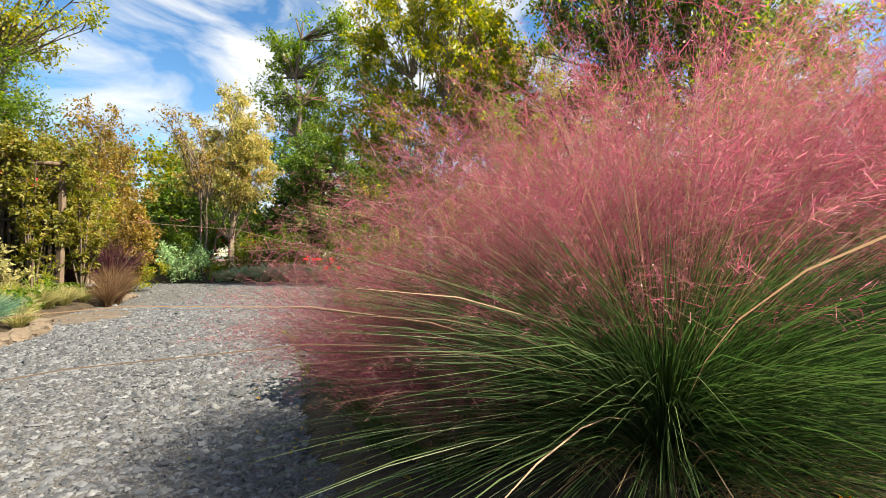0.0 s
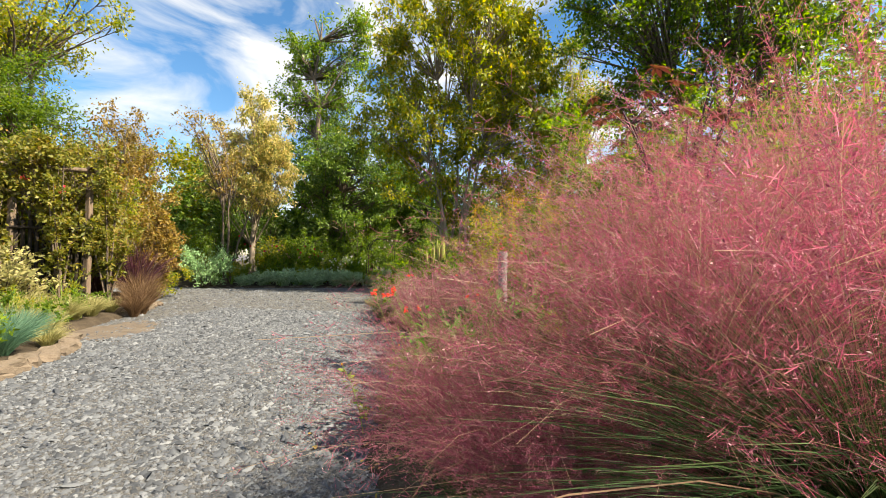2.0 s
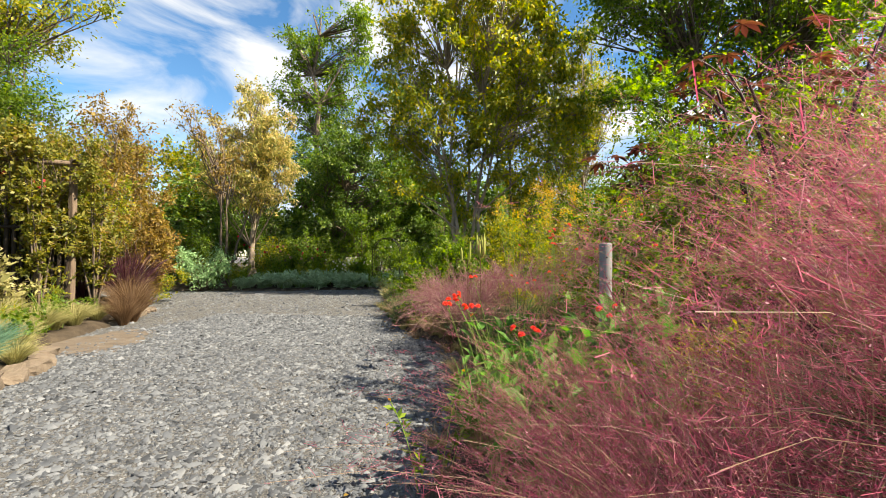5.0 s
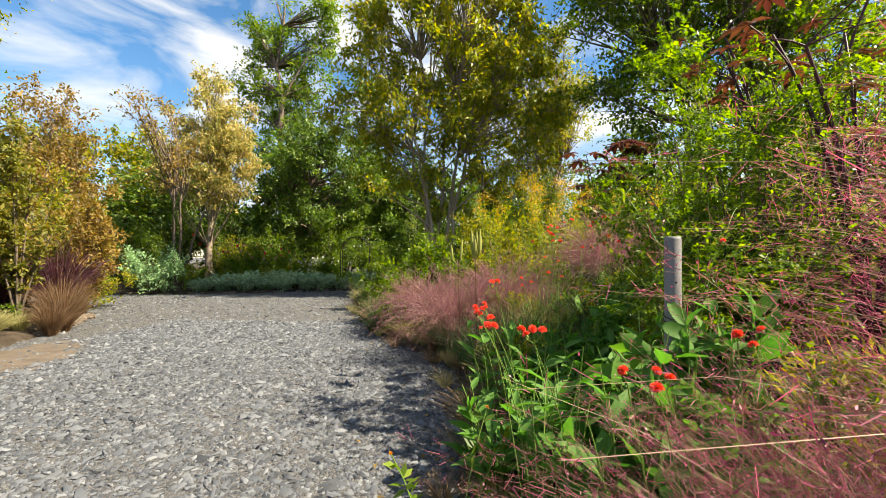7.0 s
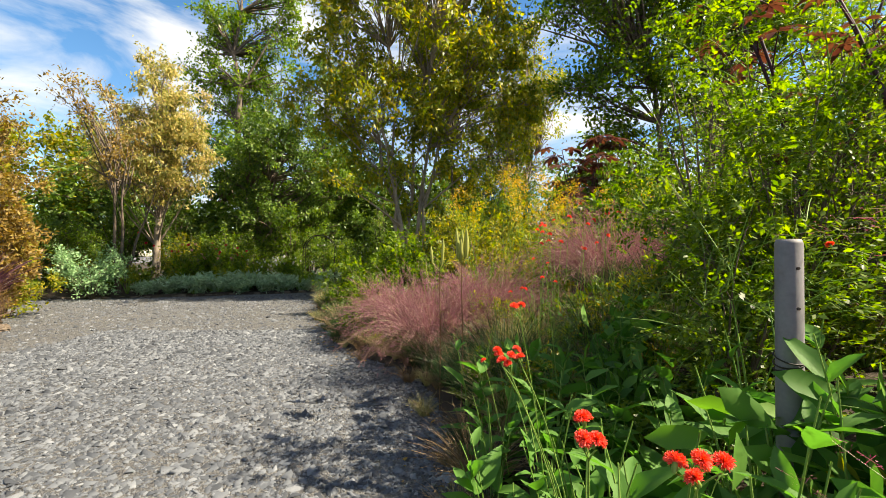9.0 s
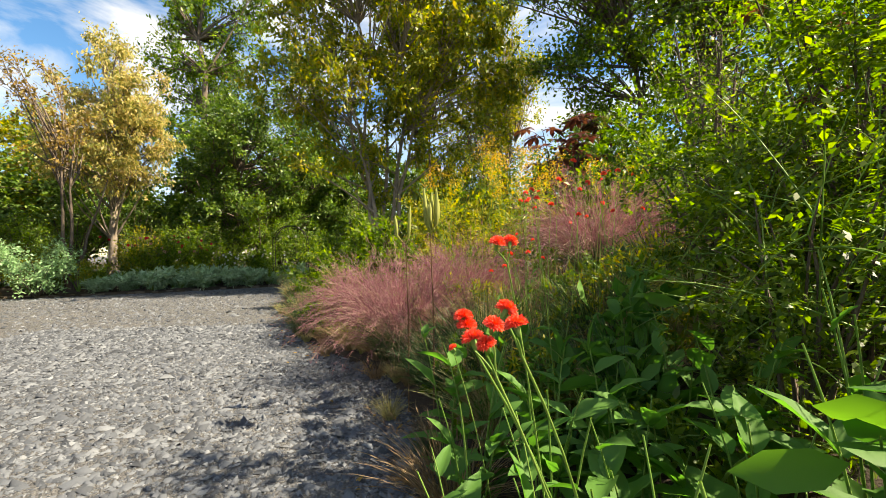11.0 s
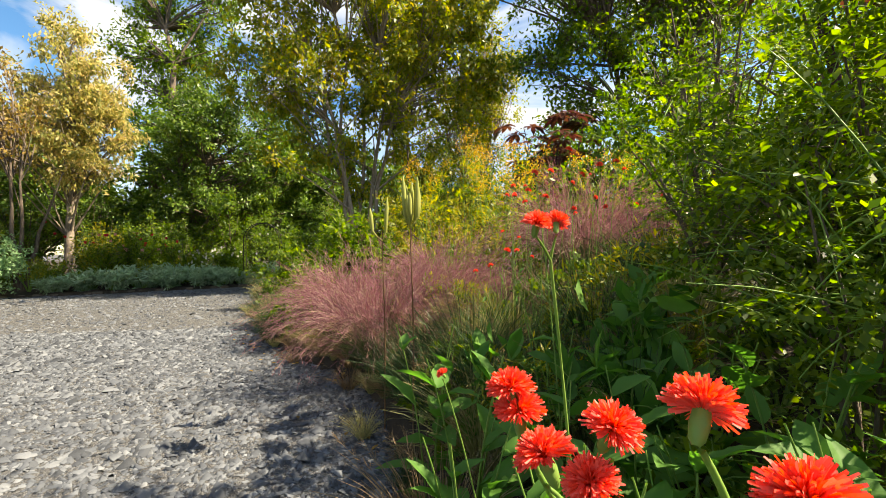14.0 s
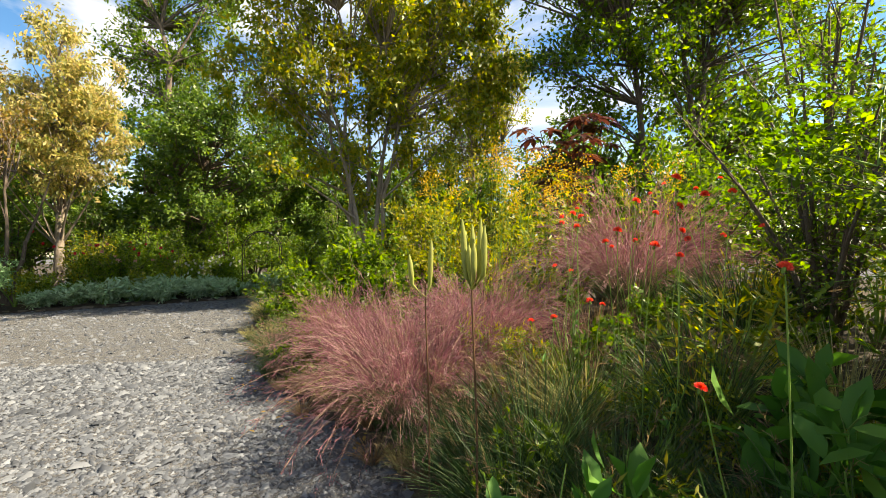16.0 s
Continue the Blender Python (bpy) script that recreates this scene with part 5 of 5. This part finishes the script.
for i, (x, y, r, h, m, lab, n) in enumerate((
        (-7.25, 8.35, 0.55, 3.1, M_VINE, "vine wrapped round the pergola post", 3600),
        (-6.9, 9.1, 0.5, 2.9, M_VINE, "vine hanging on the pergola's corner", 3200),
        (-8.2, 7.7, 0.6, 3.0, M_VINE, "vine hanging from the pergola beam", 3600),
        (-8.9, 10.6, 1.0, 4.4, M_BROWNLEAF, "tall browning climber above the pergola", 4200),
        (-7.6, 9.0, 0.9, 3.2, M_VINE, "vine climbing the pergola with yellowing leaves", 5200),
        (-8.4, 8.6, 1.0, 3.5, M_VINE, "vine tangle over the pergola", 5200),
        (-8.6, 7.4, 0.9, 2.2, M_OLIVE, "arching shrub with thin yellow-green leaves", 4200),
        (-9.6, 7.4, 1.2, 2.9, M_OLIVE, "arching shrub with thin olive leaves", 4200),
        (-9.4, 9.6, 1.2, 4.2, M_GREEN, "tall bush rising through the pergola", 5200),
        (-7.3, 7.4, 0.7, 1.2, M_STRAW, "wispy yellow-green shrub beside the pergola", 2600),
        (-7.6, 11.1, 0.9, 2.3, M_BROWNLEAF, "browning bush behind the purple grass", 4200),
        (-8.9, 12.4, 0.9, 2.8, M_BROWNLEAF, "tall browning bush with bare twigs", 3000),
        (-10.3, 12.3, 1.2, 3.6, M_OLIVE, "tall yellow-green thicket behind the path", 5200),
        (-11.5, 10.5, 1.5, 4.4, M_OLIVE, "tall thicket with thinning leaves", 5600),
        (-13.5, 12.4, 1.6, 4.6, M_BROWNLEAF, "tall brown thicket beside the wood", 5200),
        (-13.0, 17.4, 1.4, 3.0, M_DARK, "dark green thicket at the wood's edge", 5200),
        (-15.2, 17.6, 1.5, 3.8, M_GREEN, "green thicket at the wood's edge", 5200),
        (-10.0, 20.2, 1.5, 3.2, M_DARK, "dark shrub beneath the yellow tree", 5200),
        (-12.4, 20.6, 1.6, 3.6, M_DARK, "dark shrub in the shade of the wood", 5200),
        (-5.2, 20.4, 1.4, 2.9, M_GREEN, "broad green bush behind the roses", 6200),
        (-7.6, 20.0, 1.2, 2.2, M_GREEN, "green bush behind the roses", 5200),
        (-3.2, 19.9, 1.1, 1.7, M_BRIGHT, "light green leafy bush near the arch", 4200),
        (-1.6, 16.0, 1.1, 1.5, M_BRIGHT, "yellow-green leafy perennials by the path", 4200),
        (-0.3, 14.0, 1.1, 1.5, M_GREEN, "green perennials on the mound's edge", 4200),
        (1.2, 14.6, 1.3, 2.4, M_OLIVE, "yellow-green bush below the slim trees", 5200),
        (2.6, 16.0, 1.5, 3.2, M_OLIVE, "bush with yellow-green leaves under the trees", 5600),
        (-1.4, 20.6, 1.6, 3.6, M_DARK, "dark bush beneath the slim trees", 5200),
        (1.4, 20.0, 1.7, 3.8, M_DARK, "dark bush in the shade of the wood", 5200),
        (4.2, 18.6, 1.8, 4.0, M_GREEN, "tall green bush at the wood's edge", 5600),
        (6.0, 16.8, 1.8, 4.0, M_GREEN, "tall green bush behind the castor plants", 5600),
        (5.4, 10.8, 1.4, 2.6, M_GREEN, "leafy bush below the broad tree", 5200),
        (7.4, 9.4, 1.8, 4.2, M_GREEN, "tall leafy bush at the back of the bed", 5600),
        (5.0, 6.0, 1.3, 3.0, M_BRIGHT, "bright leafy bush at the back of the bed", 5600),
        (6.6, 4.6, 1.6, 3.4, M_OLIVE, "tall olive bush behind the pink grass", 5200),
        (7.0, 1.8, 1.6, 3.0, M_OLIVE, "olive bush at the back of the bed", 5200))):
    shrub("shrub", x, y, r, h, m, lab, 500 + i, n, (0.1, 0.042) if y > 7 else (0.07, 0.03))


THICKET = shrub("thicket", -18.0, 24.0, 2.2, 4.6, M_DARK, "dense dark thicket closing the wood's edge", 590, 3400, (0.26, 0.13), False, "thicket", 12, 4)
THICKET["group"] = "dark thickets"
for i, (x, y) in enumerate(((-28, 22), (-24.5, 23.5), (-21, 22), (-15.5, 22.5), (-13, 25), (-10.6, 23), (-8.4, 24.2), (-5.4, 23.4), (-2.6, 23), (0.2, 22.6), (2.8, 22.4), (5.6, 20.6), (8.4, 18.4), (10.6, 15), (11.5, 11.5), (11, 8), (-17.5, 14.5), (-16.5, 9), (-14, 8), (-12.5, 6.5), (-11.5, 4.5), (10, 4.5))):
    copy_thing(THICKET, Matrix.Translation(at_soil(x, y)) @ pose(0, 0, 0, 0, 0, i * 67.0) @ Matrix.Diagonal((1.0, 1.0, 0.8 + 0.25 * ((i * 7) % 5) / 4, 1)))

# ---- far border: silver edging plants and blooms ----
SILVER = shrub("silver_plant", -8.6, 16.55, 0.36, 0.42, M_SILVER, "low silver-leaved edging plant", 601, 700, (0.10, 0.03), False, "plant", 10, 4, material_stem=M_STALK)
SILVER["group"] = "silver border plants"
for i in range(26):
    q = along_edge(FAR_EDGE[:4], (i + 0.5) / 26) + (0.15 + 0.2 * (i % 3), 0.42 + 0.28 * (i % 2))
    copy_thing(SILVER, Matrix.Translation(at_soil(*q)) @ pose(0, 0, 0, 0, 0, i * 77.0) @ Matrix.Scale(float(rngc.uniform(0.75, 1.75)), 4))


def bloom_cluster(name, spots, mat, label, size, seed, group):
    """Flowering stems standing in the border; every bloom is a part."""
    rng = np.random.default_rng(seed)
    n = 26
    d = unit(rng.normal(size=(n, 3)) + (0, 0, 0.5))
    shape = leaves(np.zeros((n, 3)), d, size * rng.uniform(0.7, 1.1, n), size * 0.8, rng, flat=0.3, droop=0.3)
    me = mesh_of("bloom", *shape)
    me.materials.append(mat)
    for x, y, h, k in spots:
        t = thing(name, at_soil(x, y), label, "flower", group)
        top = np.stack((rng.normal(0, 0.22, k), rng.normal(0, 0.15, k), h * rng.uniform(0.75, 1.05, k)), axis=-1)
        part("stalk", tubes(bend(top * (0.3, 0.3, 0), top * (0.5, 0.5, 0.6), top, 5), np.linspace(0.004, 0.002, 5)[None], 4), M_STALK, t)
        m = 26 * k
        c = top[rng.integers(0, k, m)] * rng.uniform(0.2, 0.95, (m, 1))
        part("foliage", leaves(c, rng.normal(size=(m, 3)) + (0, 0, 0.4), 0.07, 0.03, rng), M_GREEN, t)
        for q in top:
            ob = new("bloom", me)
            ob.parent = t
            ob.location = q


bloom_cluster("red_rose", [(-8.2, 17.7, 1.5, 4), (-7.0, 18.3, 1.5, 4), (-9.6, 18.3, 1.9, 3), (-6.4, 18.5, 1.4, 4), (-7.7, 18.8, 1.6, 4)] , M_ROSE, "rose stems with red blooms", 0.055, 611, "roses")
bloom_cluster("pink_rose", [(-7.6, 17.9, 1.45, 4), (-6.8, 18.0, 1.35, 3), (-8.4, 18.3, 1.6, 3)], M_PINKPETAL, "rose stems with pale pink blooms", 0.06, 612, "roses")
bloom_cluster("white_flower", [(-5.9, 18.6, 1.1, 8), (-5.2, 19.0, 1.15, 8), (-4.6, 19.2, 1.1, 8), (-5.6, 18.3, 0.9, 6), (-3.5, 18.9, 1.9, 5)], M_WHITE, "slender stems with small white flowers", 0.045, 613, "white flowers")
bloom_cluster("marigold", [(3.11, 1.75, 0.33, 1)], M_MARIGOLD, "orange and yellow marigold bloom", 0.028, 614, "marigolds")
bloom_cluster("yellow_bud_weed", [(0.82, 3.95, 0.62, 3)], M_MARIGOLD, "thin weed with small orange buds", 0.009, 615, "weeds")


# ---- edging stones and litter ----
def edging_stones(line, u0, u1, count, seed, size):
    rng = np.random.default_rng(seed)
    meshes = []
    for i in range(5):
        bm = bmesh.new()
        bmesh.ops.create_cube(bm, size=1)
        bmesh.ops.subdivide_edges(bm, edges=bm.edges[:], cuts=2, use_grid_fill=True)
        for v in bm.verts:
            r = v.co.normalized() * 0.62
            v.co = v.co.lerp(r, 0.35) + Vector(rng.normal(0, 0.045, 3))
        me = bpy.data.meshes.new("edging_stone")
        bm.to_mesh(me)
        bm.free()
        me.materials.append(M_SAND)
        meshes.append(me)
    for i in range(count):
        u = u0 + (u1 - u0) * (i + 0.5) / count
        q, q2 = along_edge(line, u), along_edge(line, u + 0.004)
        a = math.degrees(math.atan2(q2[1] - q[1], q2[0] - q[0]))
        ob = new("edging_stone", meshes[int(rng.integers(5))])
        ob.matrix_basis = pose(q[0] - 0.06 + rng.normal(0, 0.09), q[1] + rng.normal(0, 0.06), 0.03, rng.normal(0, 5), rng.normal(0, 5), a + rng.normal(0, 12)) @ Matrix.Diagonal((size * rng.uniform(0.8, 1.5), size * rng.uniform(0.45, 0.75), size * rng.uniform(0.3, 0.5), 1))
        tagged(ob, "rough tan sandstone edging block beside the gravel", "stone", "edging stones")


edging_stones([(-2.95, 3.0), (-3.3, 4.6), (-4.15, 5.95), (-4.6, 6.25)], 0.0, 1.0, 10, 701, 0.44)
edging_stones([(-5.85, 8.5), (-6.1, 9.0), (-7.0, 10.7)], 0.0, 1.0, 9, 703, 0.28)
edging_stones(FAR_EDGE, 0.0, 0.42, 34, 702, 0.16)


def litter():
    rng = np.random.default_rng(711)
    n = 420
    q = np.array([along_edge(RIGHT_EDGE[3:], u) for u in rng.random(n)]) + np.stack((-np.abs(rng.normal(0, 0.35, n)) + 0.3, rng.normal(0, 0.1, n)), axis=-1)
    z = np.maximum(bed_height(q[:, 0], q[:, 1]), 0) + 0.02
    c = np.stack((q[:, 0], q[:, 1], z), axis=-1)
    d = rng.normal(size=(n, 3)) * (1, 1, 0.12)
    ob = part("leaf_litter", leaves(c, d, rng.uniform(0.02, 0.06, n), rng.uniform(0.012, 0.03, n), rng, near=True, flat=0.92, droop=0.05), M_BROWNLEAF)
    tagged(ob, "fallen brown leaves along the gravel's edge", "leaf litter", kind="stuff")


litter()


# ---- bare dirt where the gravel thins out, red creeper leaves ----
def dirt_patch(x, y, rx, ry, turn, seed):
    rng = np.random.default_rng(seed)
    bm = bmesh.new()
    a = np.linspace(0, 2 * math.pi, 48, endpoint=False)
    r = 1 + 0.14 * np.sin(3 * a + seed) + 0.09 * np.sin(7 * a + 2 * seed) + rng.normal(0, 0.035, 48)
    pts = [Vector((math.cos(b) * rx * q, math.sin(b) * ry * q, 0)) for b, q in zip(a, r)]
    m = Matrix.Translation((x, y, 0.004)) @ pose(0, 0, 0, 0, 0, turn)
    bm.faces.new([bm.verts.new(m @ p) for p in pts])
    tagged(part("dirt_patch", bm, M_DIRT), "bare tan dirt patch at the gravel's edge", "ground", kind="structure")


M_DIRT = rough_material("tan_dirt", [(0.04216, 0.03142, 0.0238), (0.0801, 0.06283, 0.0476), (0.118, 0.09649, 0.07616), (0.1518, 0.1302, 0.1095)], 6, 120, 0.95, 0.6, 0.012)
dirt_patch(-4.72, 7.15, 0.62, 1.05, 24, 4)
